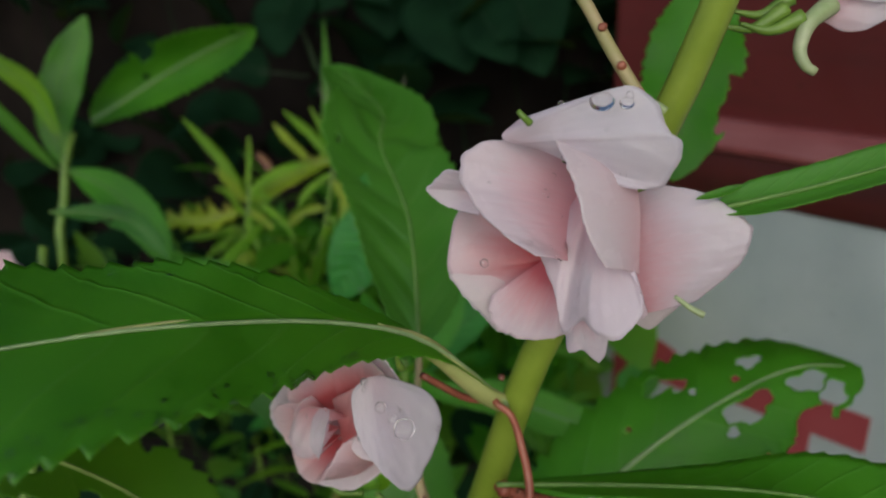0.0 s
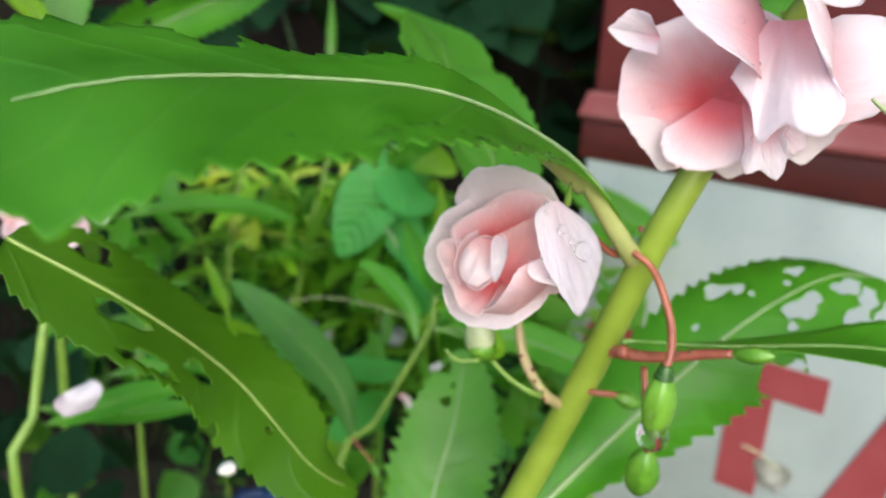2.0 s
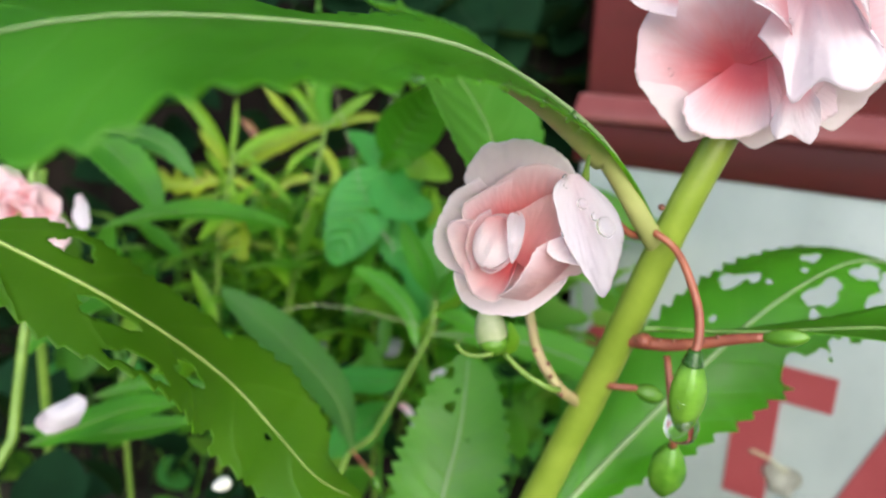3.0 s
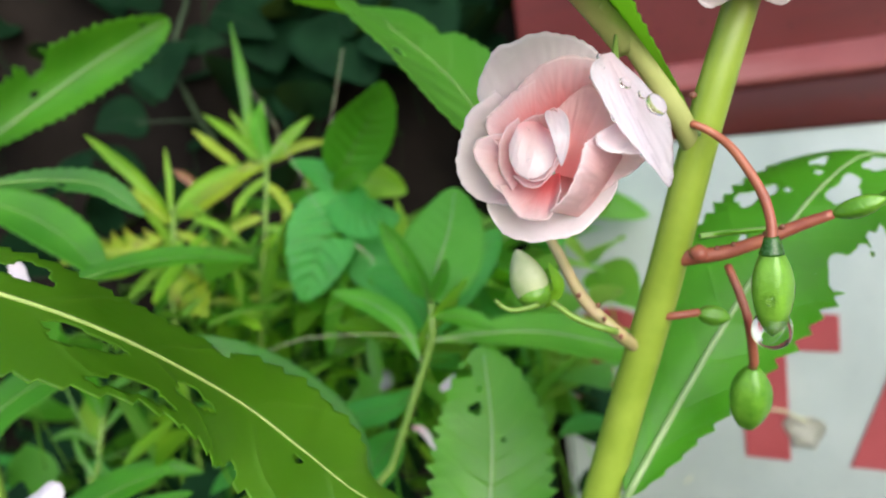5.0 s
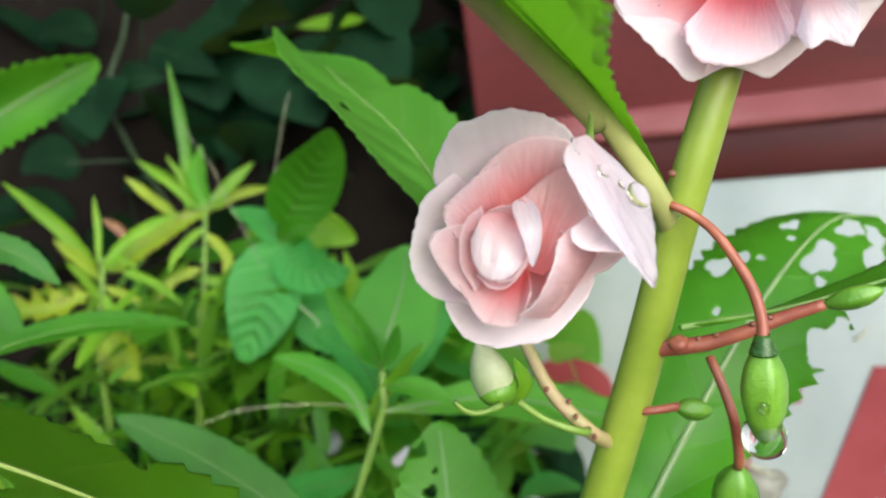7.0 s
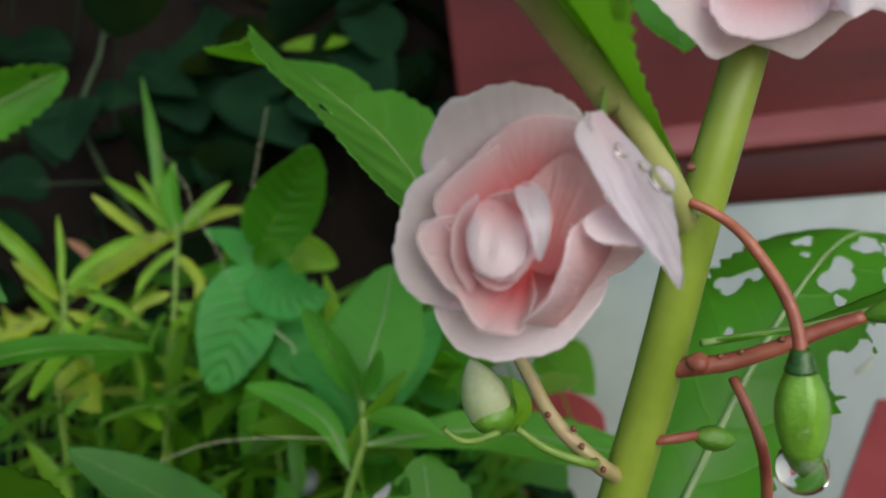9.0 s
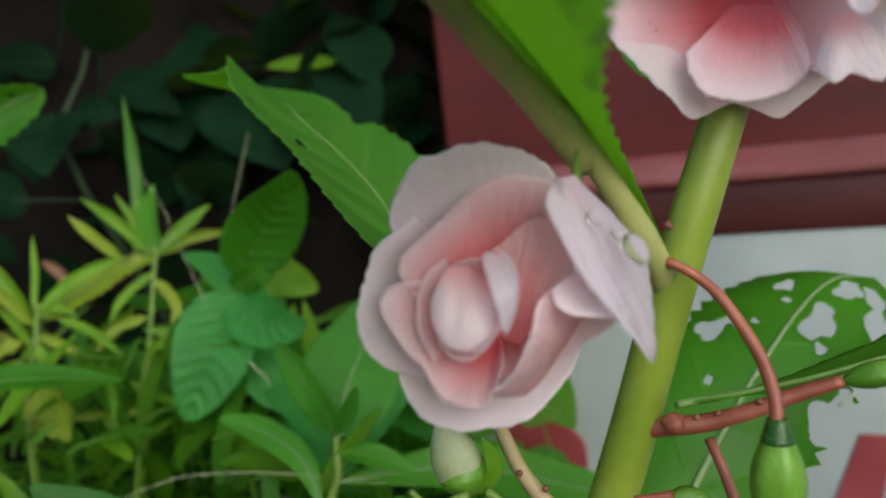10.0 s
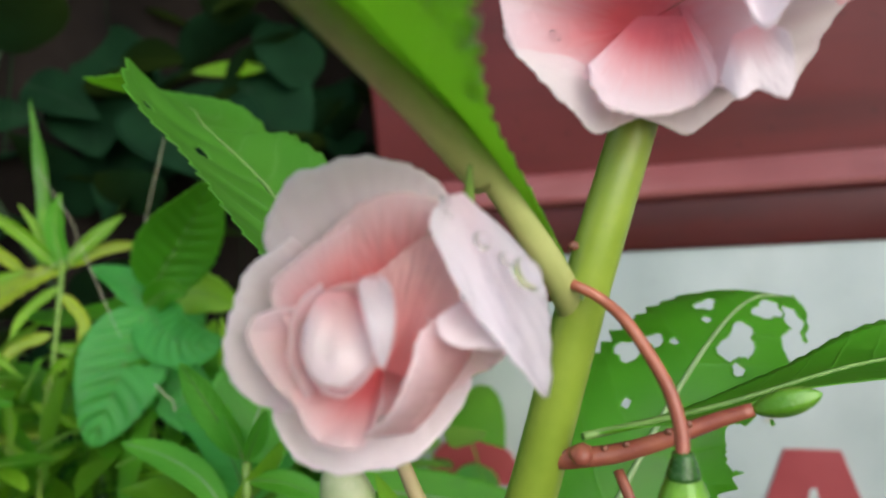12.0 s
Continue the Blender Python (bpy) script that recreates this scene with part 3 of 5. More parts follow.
part("petiole", tube([(-0.1065, 0.1310, 0.4330), (-0.1072, 0.1190, 0.4430), (-0.1132, 0.1048, 0.4612), (-0.1164, 0.0920, 0.4697)], 0.0030, 0.0022, 24, 12, 0.75, 0.05), KEEL, big, "thick olive leaf stalk")
leaf_r = leaf(plant, [(-0.1048, 0.1201, 0.4140), (-0.0822, 0.1458, 0.4105), (-0.0496, 0.1663, 0.4137), (-0.0138, 0.1906, 0.4093)], (0.319, 0.533, 0.784), 0.0154, shape=power(0.98, 0.28), cup=0.08, twist=1.08, rib=0.0011, label="long narrow leaf reaching toward the sign", wave=0.03, serr=0.05, teeth=22, nu=80)
leaf_h = leaf(plant, [(-0.1307, 0.1242, 0.3378), (-0.1107, 0.1608, 0.3706), (-0.0893, 0.1930, 0.4007), (-0.0712, 0.2313, 0.4123), (-0.0553, 0.2565, 0.4084)], (0.533, -0.535, 0.656), 0.0254, shape=power(0.76, 0.49), cup=-0.38, twist=-0.84, rib=0.0016, rib_mat=RIB_THICK, label="broad leaf riddled with insect holes", wave=0.03, serr=0.10, teeth=26, nu=130, nv=60,
              holes=[(0.60, -0.66, 0.028, 0.15), (0.635, -0.50, 0.016, 0.10), (0.78, -0.36, 0.024, 0.10), (0.715, 0.25, 0.055, 0.15), (0.86, 0.27, 0.045, 0.17), (0.91, 0.62, 0.035, 0.25),
                     (0.73, -0.18, 0.008, 0.04), (0.50, -0.36, 0.008, 0.04), (0.57, 0.95, 0.055, 0.30), (0.67, 1.0, 0.03, 0.22), (0.645, -0.30, 0.006, 0.05), (0.658, 0.40, 0.012, 0.06), (0.83, 1.0, 0.09, 0.32)])
leaf_b = leaf(plant, [(-0.1587, 0.1430, 0.4275), (-0.1889, 0.1686, 0.4573), (-0.2165, 0.1804, 0.4790), (-0.2361, 0.1983, 0.4876), (-0.2800, 0.2083, 0.5014)], (0.726, -0.213, 0.654), 0.0248, shape=power(0.56, 0.59), cup=0.21, twist=0.36, mats=(SOFT, GREEN_UNDER), rib=0.0011, label="soft green toothed leaf near the flowers", wave=0.03, serr=0.055, teeth=28, nu=150, nv=40, quilt=0.035,
              holes=[(0.43, -0.5, 0.012, 0.07), (0.53, -0.75, 0.008, 0.05)])
leaf_c = leaf(plant, [(-0.1828, 0.1324, 0.2803), (-0.1875, 0.1460, 0.3080), (-0.1907, 0.1625, 0.3329), (-0.1985, 0.1794, 0.3587)], (0.470, -0.845, 0.257), 0.0221, shape=power(0.54, 0.62), cup=0.17, twist=-0.09, mats=(BRIGHT, GREEN_UNDER), rib=0.0011, rib_mat=RIB_THICK, label="bright leaf with a bitten hole", wave=0.05, serr=0.14, teeth=18, nu=90, nv=36,
              holes=[(0.745, -0.30, 0.022, 0.12), (0.90, -0.72, 0.025, 0.25), (0.82, -0.2, 0.008, 0.05), (0.62, 0.2, 0.007, 0.04)])
leaf_d = leaf(plant, [(-0.2325, 0.0127, 0.4404), (-0.2136, 0.0346, 0.4203), (-0.2030, 0.0571, 0.3945), (-0.1918, 0.0661, 0.3764), (-0.1812, 0.0723, 0.3615), (-0.1724, 0.0828, 0.3510)], (0.150, -0.275, 0.950), 0.0209, shape=power(0.36, 0.51), cup=-0.05, twist=-0.09, mats=(OLIVE, GREEN_UNDER), rib=0.0009, rib_mat=RIB_YELLOW, label="broad olive-green leaf torn by insects", wave=0.05, serr=0.08, teeth=26, nu=150, nv=44,
              holes=[(0.345, 0.76, 0.055, 0.12), (0.46, 0.38, 0.042, 0.14), (0.26, 0.24, 0.06, 0.13), (0.717, 0.16, 0.012, 0.04), (0.53, -0.95, 0.014, 0.16), (0.60, 1.0, 0.03, 0.2), (0.15, -0.6, 0.04, 0.2)])
leaf_k = leaf(plant, [(-0.2591, 0.3634, 0.3950), (-0.2420, 0.3848, 0.3821), (-0.2214, 0.3965, 0.3718), (-0.1851, 0.4051, 0.3570)], TO_CAM, 0.018, (BRIGHT, GREEN_UNDER), cup=0.1, serr=0.05, teeth=14, nu=50)
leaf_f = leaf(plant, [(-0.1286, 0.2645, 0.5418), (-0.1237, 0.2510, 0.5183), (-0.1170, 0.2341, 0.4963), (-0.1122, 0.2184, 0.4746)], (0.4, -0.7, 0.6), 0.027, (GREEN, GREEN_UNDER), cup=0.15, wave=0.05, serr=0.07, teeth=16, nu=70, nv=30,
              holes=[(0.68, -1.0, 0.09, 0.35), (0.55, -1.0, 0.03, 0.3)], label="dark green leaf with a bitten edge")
leaf_s = leaf(plant, [(-0.0563, 0.1289, 0.5016), (-0.0432, 0.1360, 0.5064), (-0.0295, 0.1427, 0.5125), (-0.0188, 0.1491, 0.5175)], (0.1, -0.55, 0.82), 0.0044, (SOFT, LIME), lance_long, 0.0008, cup=0.35, serr=0.03, teeth=16, nu=60,
              label="narrow folded leaf beside the first flower")


def pod(parent, a, b, r, material, name="seed_capsule", label="", belly=0.5, ridges=5, depth=0.06, sharp=0.62, tip=0.0):
    """A spindle-shaped capsule or bud from a to b."""
    a, b = Vector(a), Vector(b)
    w = (b - a).normalized()
    s = w.orthogonal().normalized()
    o = w.cross(s)
    bm = bmesh.new()
    rings, n, seg = [], 18, 20
    for i in range(n + 1):
        u = i / n
        x = u ** (math.log(0.5) / math.log(belly))
        q = r * max(0.02, math.sin(math.pi * x) ** sharp if 0 < x < 1 else 0.02)
        ring = []
        for k in range(seg):
            t = 2 * math.pi * k / seg
            g = q * (1 + depth * math.cos(ridges * t))
            ring.append(bm.verts.new(a + (b - a) * u + g * (math.cos(t) * s + math.sin(t) * o)))
        rings.append(ring)
    for p, q in zip(rings, rings[1:]):
        for k in range(seg):
            bm.faces.new((p[k], p[(k + 1) % seg], q[(k + 1) % seg], q[k]))
    bm.faces.new(rings[0][::-1])
    bm.faces.new(rings[-1])
    return part(name, bm, material, parent, label)


def knob(parent, at, r, material=None, name="scar"):
    bm = bmesh.new()
    bmesh.ops.create_icosphere(bm, subdivisions=2, radius=r)
    for v in bm.verts:
        v.co = Vector(at) + v.co * (1 + 0.35 * noise.noise(v.co * 700 + Vector(at) * 50))
    return part(name, bm, material or SPOT, parent)


def shared_drop():
    bm = bmesh.new()
    bmesh.ops.create_icosphere(bm, subdivisions=2, radius=1)
    for v in bm.verts:
        v.co.z *= 0.45
    me = bpy.data.meshes.new("water_drop")
    bm.to_mesh(me)
    bm.free()
    me.materials.append(RAIN)
    me.polygons.foreach_set("use_smooth", [True] * len(me.polygons))
    return me


DROP = shared_drop()


def bead(ob, count, small, large, seed, where=lambda u, v: True, side=0):
    """Beads of rain on a blade's upper side."""
    r = random.Random(seed)
    me = ob.data
    uvs = me.uv_layers[0].data
    pick = []
    for p in me.polygons:
        if p.material_index == side and len(p.loop_indices) == 4:
            c = [uvs[i].uv for i in p.loop_indices]
            if where(sum(x[0] for x in c) / 4, sum(x[1] for x in c) / 2 - 1) and p.area > 1e-9:
                pick.append(p)
    for p in r.sample(pick, min(count, len(pick))):
        d = new("water_drop", DROP)
        size = small + (large - small) * r.random() ** 2.5
        q = p.normal.to_track_quat("Z", "Y")
        d.matrix_local = Matrix.LocRotScale(p.center + p.normal * size * 0.28, q, (size, size * r.uniform(0.75, 1.2), size))
        d.parent = ob


bead(big, 95, 0.0003, 0.0014, 3, lambda u, v: v < -0.70 and 0.35 < u < 0.80)
bead(big, 26, 0.0003, 0.0013, 4, lambda u, v: v > 0.75 and 0.45 < u < 0.8)
bead(leaf_b, 14, 0.0003, 0.0010, 5, lambda u, v: v > 0.45 and 0.25 < u < 0.7)
bead(leaf_h, 10, 0.0003, 0.0007, 6)

# stalks, capsules and buds
part("stalk", tube([(-0.1062, 0.1235, 0.4410), (-0.1045, 0.1200, 0.4412), (-0.1005, 0.1213, 0.4385), (-0.0959, 0.1193, 0.4343), (-0.0907, 0.1165, 0.4258), (-0.0886, 0.1137, 0.4193), (-0.0884, 0.1108, 0.4145)], 0.0009, 0.0012, 30, 10, 1, 0.10), STALK_RED, plant, "arching red flower stalk")
PED = [(-0.1135, 0.1285, 0.4065), (-0.1075, 0.1268, 0.4076), (-0.1000, 0.1275, 0.4085), (-0.0919, 0.1280, 0.4110), (-0.0845, 0.1290, 0.4139), (-0.0768, 0.1295, 0.4165)]
part("peduncle", tube(PED, 0.0021, 0.0012, 24, 10, 1, 0.16), STALK_RED, plant, "red side stalk with scars")
along_ped, _ = spline(PED, 10)
for u in (1, 2, 3, 4, 6, 7):
    knob(plant, along_ped[u] + Vector((0.0002, -0.0008, 0.0016)), 0.0007)
knob(plant, (-0.1062, 0.1250, 0.4090), 0.0022, STALK_RED)
bud = pod(plant, (-0.0772, 0.1295, 0.4163), (-0.0660, 0.1287, 0.4198), 0.0024, POD, "bud", "small green bud")
part("stalk", tube([(-0.1002, 0.1281, 0.4048), (-0.0978, 0.1247, 0.4001), (-0.0955, 0.1228, 0.3921), (-0.0955, 0.1289, 0.3792), (-0.096, 0.130, 0.3772)], 0.0010, 0.0012, 16, 8), STALK_RED, plant)
cap1 = pod(plant, (-0.0884, 0.1108, 0.4150), (-0.0892, 0.1110, 0.3935), 0.0044, POD, label="plump green seed capsule with hanging water")
cap2 = pod(plant, (-0.096, 0.1302, 0.3775), (-0.0988, 0.1345, 0.3570), 0.0053, POD, label="plump green seed capsule")
drop(cap1, (-0.0892, 0.1110, 0.3948), 0.0044, 1.05)
part("neck", tube([(-0.0884, 0.1108, 0.4162), (-0.0884, 0.1108, 0.4145), (-0.0885, 0.1108, 0.4125)], 0.0016, 0.0027, 10, 12), WET_NECK, cap1, "dark green neck")
drop(cap1, (-0.0886, 0.1066, 0.4030), 0.0012, 0.6, (0.2, -1, 0))
part("stalk", tube([(-0.119, 0.1290, 0.3905), (-0.1142, 0.1262, 0.3919), (-0.1080, 0.1297, 0.3918)], 0.0010, 0.0011, 10, 8), STALK_RED, plant)
pod(plant, (-0.1088, 0.1293, 0.3918), (-0.1009, 0.1331, 0.3892), 0.0026, POD, "bud")
FORK = (-0.1266, 0.1172, 0.3907)
part("branch", tube([(-0.1235, 0.1295, 0.3805), (-0.1252, 0.1240, 0.3850), FORK, (-0.1347, 0.1184, 0.3987), (-0.1415, 0.1240, 0.4078), (-0.1592, 0.1435, 0.4256)], 0.0019, 0.0012, 30, 10, 1, 0.1), STALK_PALE, plant, "pale branch speckled with red")
for p in ((-0.1355, 0.1172, 0.4003), (-0.1301, 0.1159, 0.3981), (-0.1285, 0.1148, 0.3950), (-0.1257, 0.1144, 0.3922), (-0.1246, 0.1145, 0.3905)):
    knob(plant, p, 0.0007)
bud3 = pod(plant, (-0.1462, 0.1056, 0.4162), (-0.1427, 0.1074, 0.4005), 0.0047, BUD, "flower_bud", "swelling white and green flower bud", 0.58, 3, 0.03, 0.55)
pod(bud3, (-0.1426, 0.1075, 0.4001), (-0.1440, 0.1065, 0.4086), 0.0049, POD, "calyx", "green calyx", 0.55, 3, 0.04, 0.5)
part("sepal", tube([(-0.1403, 0.1013, 0.4033), (-0.1445, 0.0976, 0.4030), (-0.1471, 0.0960, 0.4042), (-0.1487, 0.0951, 0.4065)], 0.0008, 0.0006, 12, 8), STALK_GREEN, bud3)
part("sepal", blade([(-0.1423, 0.1070, 0.4007), (-0.1372, 0.1073, 0.4054), (-0.1384, 0.1063, 0.4124)], (0.7, -0.7, 0.1), 0.0016, lance_long, 0.3, nu=16, nv=8), (LIME, LIME), bud3)
part("stalk", tube([(-0.1378, 0.1041, 0.4030), (-0.1326, 0.1066, 0.3977), (-0.1259, 0.1101, 0.3937), FORK], 0.0008, 0.0010, 12, 8), STALK_GREEN, plant)
upper = part("branch", tube([(-0.0965, 0.1322, 0.5456), (-0.0906, 0.1331, 0.5395), (-0.0839, 0.1322, 0.5315), (-0.0785, 0.1311, 0.5256), (-0.0743, 0.1310, 0.5207)], 0.0013, 0.0014, 16, 10, 1, 0.12), STALK_PALE, plant, "pale stalk with red joints")
for p in ((-0.0844, 0.1316, 0.5340), (-0.0786, 0.1302, 0.5269), (-0.0737, 0.1293, 0.5222)):
    knob(plant, p, 0.0010, STALK_RED)
part("sepal", tube([(-0.0731, 0.1244, 0.5205), (-0.0709, 0.1254, 0.5211), (-0.0691, 0.1271, 0.5209), (-0.0673, 0.1282, 0.5195)], 0.0006, 0.0009, 10, 8), BUD, plant)
part("sepal", tube([(-0.0838, 0.1078, 0.5190), (-0.0843, 0.1064, 0.5204), (-0.0853, 0.1061, 0.5214)], 0.0008, 0.0005, 6, 8), STALK_GREEN, plant)
part("spur", tube([(-0.0558, 0.1156, 0.4887), (-0.0533, 0.1170, 0.4866), (-0.0512, 0.1183, 0.4853)], 0.0004, 0.0007, 8, 8), BUD, plant)
part("sepal", blade([(-0.0578, 0.1246, 0.5049), (-0.0548, 0.1268, 0.5059), (-0.0514, 0.1297, 0.5075)], (0.4, -0.6, 0.7), 0.0014, lance, 0.3), (BRIGHT, GREEN_UNDER), plant)
part("spur", tube([(-0.1155, 0.0985, 0.4570), (-0.1148, 0.0972, 0.4595), (-0.1140, 0.0962, 0.4632)], 0.0011, 0.0003, 8, 8), STALK_GREEN, plant)
part("stalk", tube([(-0.1085, 0.1270, 0.438), (-0.111, 0.117, 0.441), (-0.1155, 0.105, 0.452)], 0.0011, 0.0009, 10, 8), STALK_RED, plant)
knob(plant, (-0.1045, 0.1225, 0.4475), 0.0009)


def flower(at, label, parent=plant, r=0.0022):
    bm = bmesh.new()
    bmesh.ops.create_icosphere(bm, subdivisions=2, radius=r)
    for v in bm.verts:
        v.co = v.co + Vector(at)
    return part("flower", bm, STALK_GREEN, parent, label)


# second flower, facing the walk
f2 = flower((-0.1304, 0.1031, 0.4404), "pale pink double flower with a rosy heart")
# outer ring, then the inner bowl, the folded heart and the hood
sail(f2, [(-0.1357, 0.0985, 0.4411), (-0.127, 0.1021, 0.442)], [(-0.1426, 0.0879, 0.4545), (-0.1418, 0.0876, 0.458), (-0.1382, 0.0888, 0.4636), (-0.134, 0.0908, 0.466), (-0.1282, 0.0933, 0.4667), (-0.1219, 0.0965, 0.4642), (-0.1177, 0.0975, 0.4594), (-0.1151, 0.0987, 0.4531)], BLUSH, 0.003, seed=1)
sail(f2, [(-0.1339, 0.0995, 0.4427), (-0.1342, 0.0983, 0.4354)], [(-0.139, 0.0884, 0.4555), (-0.1443, 0.0847, 0.4518), (-0.1467, 0.0819, 0.4467), (-0.1471, 0.0799, 0.4421), (-0.1461, 0.0797, 0.4373), (-0.1427, 0.0815, 0.4331), (-0.1378, 0.0843, 0.4315)], BLUSH, 0.003, seed=2)
sail(f2, [(-0.1357, 0.0964, 0.434), (-0.1261, 0.1003, 0.4348)], [(-0.1412, 0.0833, 0.4337), (-0.141, 0.0818, 0.4307), (-0.1385, 0.0816, 0.4257), (-0.135, 0.0821, 0.4229), (-0.1296, 0.0841, 0.4219), (-0.1237, 0.0866, 0.4229), (-0.1192, 0.09, 0.4266), (-0.1162, 0.0929, 0.4309), (-0.1161, 0.0946, 0.4348)], BLUSH, 0.003, seed=3, ruffle=0.03)
sail(f2, [(-0.1278, 0.0984, 0.441)], [(-0.1198, 0.0889, 0.4433), (-0.1141, 0.0918, 0.4404), (-0.11, 0.0931, 0.4379), (-0.1126, 0.0928, 0.4354), (-0.1157, 0.0924, 0.4336), (-0.1208, 0.091, 0.4306)], ROSE, 0.0, seed=4)
sail(f2, [(-0.1284, 0.0931, 0.4437), (-0.1231, 0.0943, 0.4446)], [(-0.1345, 0.0841, 0.4509), (-0.1325, 0.0846, 0.4545), (-0.129, 0.0862, 0.4578), (-0.1248, 0.0881, 0.4595), (-0.1207, 0.0903, 0.4598), (-0.1163, 0.0919, 0.4582), (-0.1134, 0.0926, 0.4548)], HEART_RIM, -0.002, seed=5, ruffle=0.04)
sail(f2, [(-0.1312, 0.0899, 0.4445), (-0.1326, 0.0878, 0.4411)], [(-0.1288, 0.0878, 0.4572), (-0.1313, 0.0847, 0.4551), (-0.134, 0.0819, 0.453), (-0.1361, 0.0802, 0.4508), (-0.1368, 0.0795, 0.4479), (-0.1353, 0.0801, 0.4445)], HEART_RIM, -0.001, seed=6, ruffle=0.07)
sail(f2, [(-0.1325, 0.0881, 0.4428), (-0.1323, 0.0863, 0.4372)], [(-0.1341, 0.081, 0.4471), (-0.1364, 0.0785, 0.4474), (-0.1382, 0.0769, 0.4466), (-0.1386, 0.0761, 0.4445), (-0.1378, 0.076, 0.4416), (-0.136, 0.0765, 0.4377), (-0.1333, 0.0779, 0.4346)], ROSE, -0.001, seed=16, ruffle=0.06)
sail(f2, [(-0.1328, 0.087, 0.4439), (-0.1327, 0.0851, 0.4376)], [(-0.1316, 0.0829, 0.4499), (-0.1336, 0.0808, 0.448), (-0.1348, 0.0789, 0.4444), (-0.1345, 0.0776, 0.4399), (-0.1324, 0.0773, 0.436)], ROSE, -0.0005, seed=17, ruffle=0.05)
sail(f2, [(-0.1266, 0.0869, 0.4371), (-0.1229, 0.0861, 0.4361)], [(-0.1301, 0.087, 0.4473), (-0.127, 0.0877, 0.4494), (-0.1232, 0.0888, 0.4522), (-0.1188, 0.0898, 0.4543), (-0.1147, 0.0898, 0.4504), (-0.1132, 0.0893, 0.4431)], PINK_IN, -0.002, seed=7)
sail(f2, [(-0.1129, 0.0943, 0.4465), (-0.1104, 0.0946, 0.4417)], [(-0.1165, 0.0833, 0.4446), (-0.1162, 0.0821, 0.4426), (-0.1145, 0.0825, 0.4408), (-0.1118, 0.084, 0.44), (-0.1088, 0.0863, 0.4398)], BLUSH, 0.001, seed=8)
sail(f2, [(-0.1141, 0.0949, 0.4391), (-0.1229, 0.0907, 0.4267)], [(-0.1175, 0.0873, 0.4446), (-0.1191, 0.0817, 0.4439), (-0.1198, 0.0782, 0.4407), (-0.1217, 0.0768, 0.4364), (-0.1237, 0.0767, 0.4337), (-0.1257, 0.0772, 0.4316)], ROSE_OUT, 0.002, seed=9, ruffle=0.03)
sail(f2, [(-0.1276, 0.0922, 0.439)], [(-0.1352, 0.0884, 0.4489), (-0.1306, 0.0899, 0.4536), (-0.1227, 0.093, 0.4536), (-0.1158, 0.0943, 0.4471), (-0.1152, 0.0939, 0.4385), (-0.1219, 0.0889, 0.4305), (-0.1284, 0.0848, 0.4309)], HEART_RIM, -0.001, seed=18)
sail(f2, [(-0.1289, 0.0865, 0.4368), (-0.1258, 0.0867, 0.4372)], [(-0.1355, 0.0769, 0.4379), (-0.1337, 0.0762, 0.4352), (-0.1312, 0.0757, 0.4326), (-0.1281, 0.0757, 0.4318), (-0.1253, 0.0768, 0.4314), (-0.123, 0.0789, 0.4357)], HEART_RIM, -0.002, seed=11, ruffle=0.04)
sail(f2, [(-0.1284, 0.0858, 0.4383), (-0.1257, 0.086, 0.4395)], [(-0.1321, 0.0774, 0.4392), (-0.1304, 0.0771, 0.4376), (-0.1277, 0.0775, 0.4372), (-0.1252, 0.0779, 0.4387), (-0.1224, 0.0784, 0.4415)], HEART_RIM, -0.001, seed=12, ruffle=0.04)
sail(f2, [(-0.1302, 0.0855, 0.4409), (-0.126, 0.0862, 0.4416)], [(-0.1309, 0.0769, 0.4402), (-0.1284, 0.0766, 0.4383), (-0.1257, 0.0772, 0.439), (-0.1231, 0.0776, 0.4422), (-0.122, 0.0791, 0.4458)], ROSE, -0.001, seed=13)
lump = sail(f2, [(-0.1304, 0.0789, 0.4488), (-0.128, 0.0815, 0.4488), (-0.1254, 0.0832, 0.446)], [(-0.1326, 0.078, 0.445), (-0.1328, 0.0775, 0.4416), (-0.1317, 0.078, 0.4386), (-0.1289, 0.0785, 0.4378), (-0.1259, 0.0799, 0.4393), (-0.1248, 0.0823, 0.4418)], BLUSH, 0.0045, seed=14, ruffle=0.0, crease=0.07)
sail(f2, [(-0.1289, 0.0875, 0.4438), (-0.1258, 0.0887, 0.4434)], [(-0.1302, 0.0795, 0.4486), (-0.1276, 0.0796, 0.4492), (-0.1252, 0.08, 0.4494), (-0.1232, 0.0804, 0.4502), (-0.1214, 0.0808, 0.4481)], PINK_IN, -0.001, seed=15, ruffle=0.05)
bead(lump, 5, 0.0003, 0.0008, 83)
petal(f2, [(-0.1240, 0.0815, 0.4508), (-0.1210, 0.0765, 0.4462), (-0.1214, 0.0762, 0.4402)], (0.45, -0.87, 0.1), 0.0021, WHITE_PETAL, hood, cup=0.3, notch=0, seed=16)
hood2 = sail(f2, [(-0.1151, 0.0882, 0.4596), (-0.1135, 0.09, 0.4598)], [(-0.1164, 0.0853, 0.4581), (-0.1165, 0.0839, 0.456), (-0.1145, 0.0822, 0.4516), (-0.1117, 0.0817, 0.4461), (-0.1085, 0.0832, 0.4406), (-0.1062, 0.0856, 0.4359), (-0.105, 0.0894, 0.4324), (-0.105, 0.0936, 0.4348), (-0.1056, 0.0989, 0.4393), (-0.1071, 0.1025, 0.446), (-0.1104, 0.1009, 0.4519), (-0.1136, 0.0929, 0.4579)], WHITE_PETAL, 0.0006, seed=31, ruffle=0.0, round_rim=False, crease=0.015, label="hooded outer petal with raindrops")
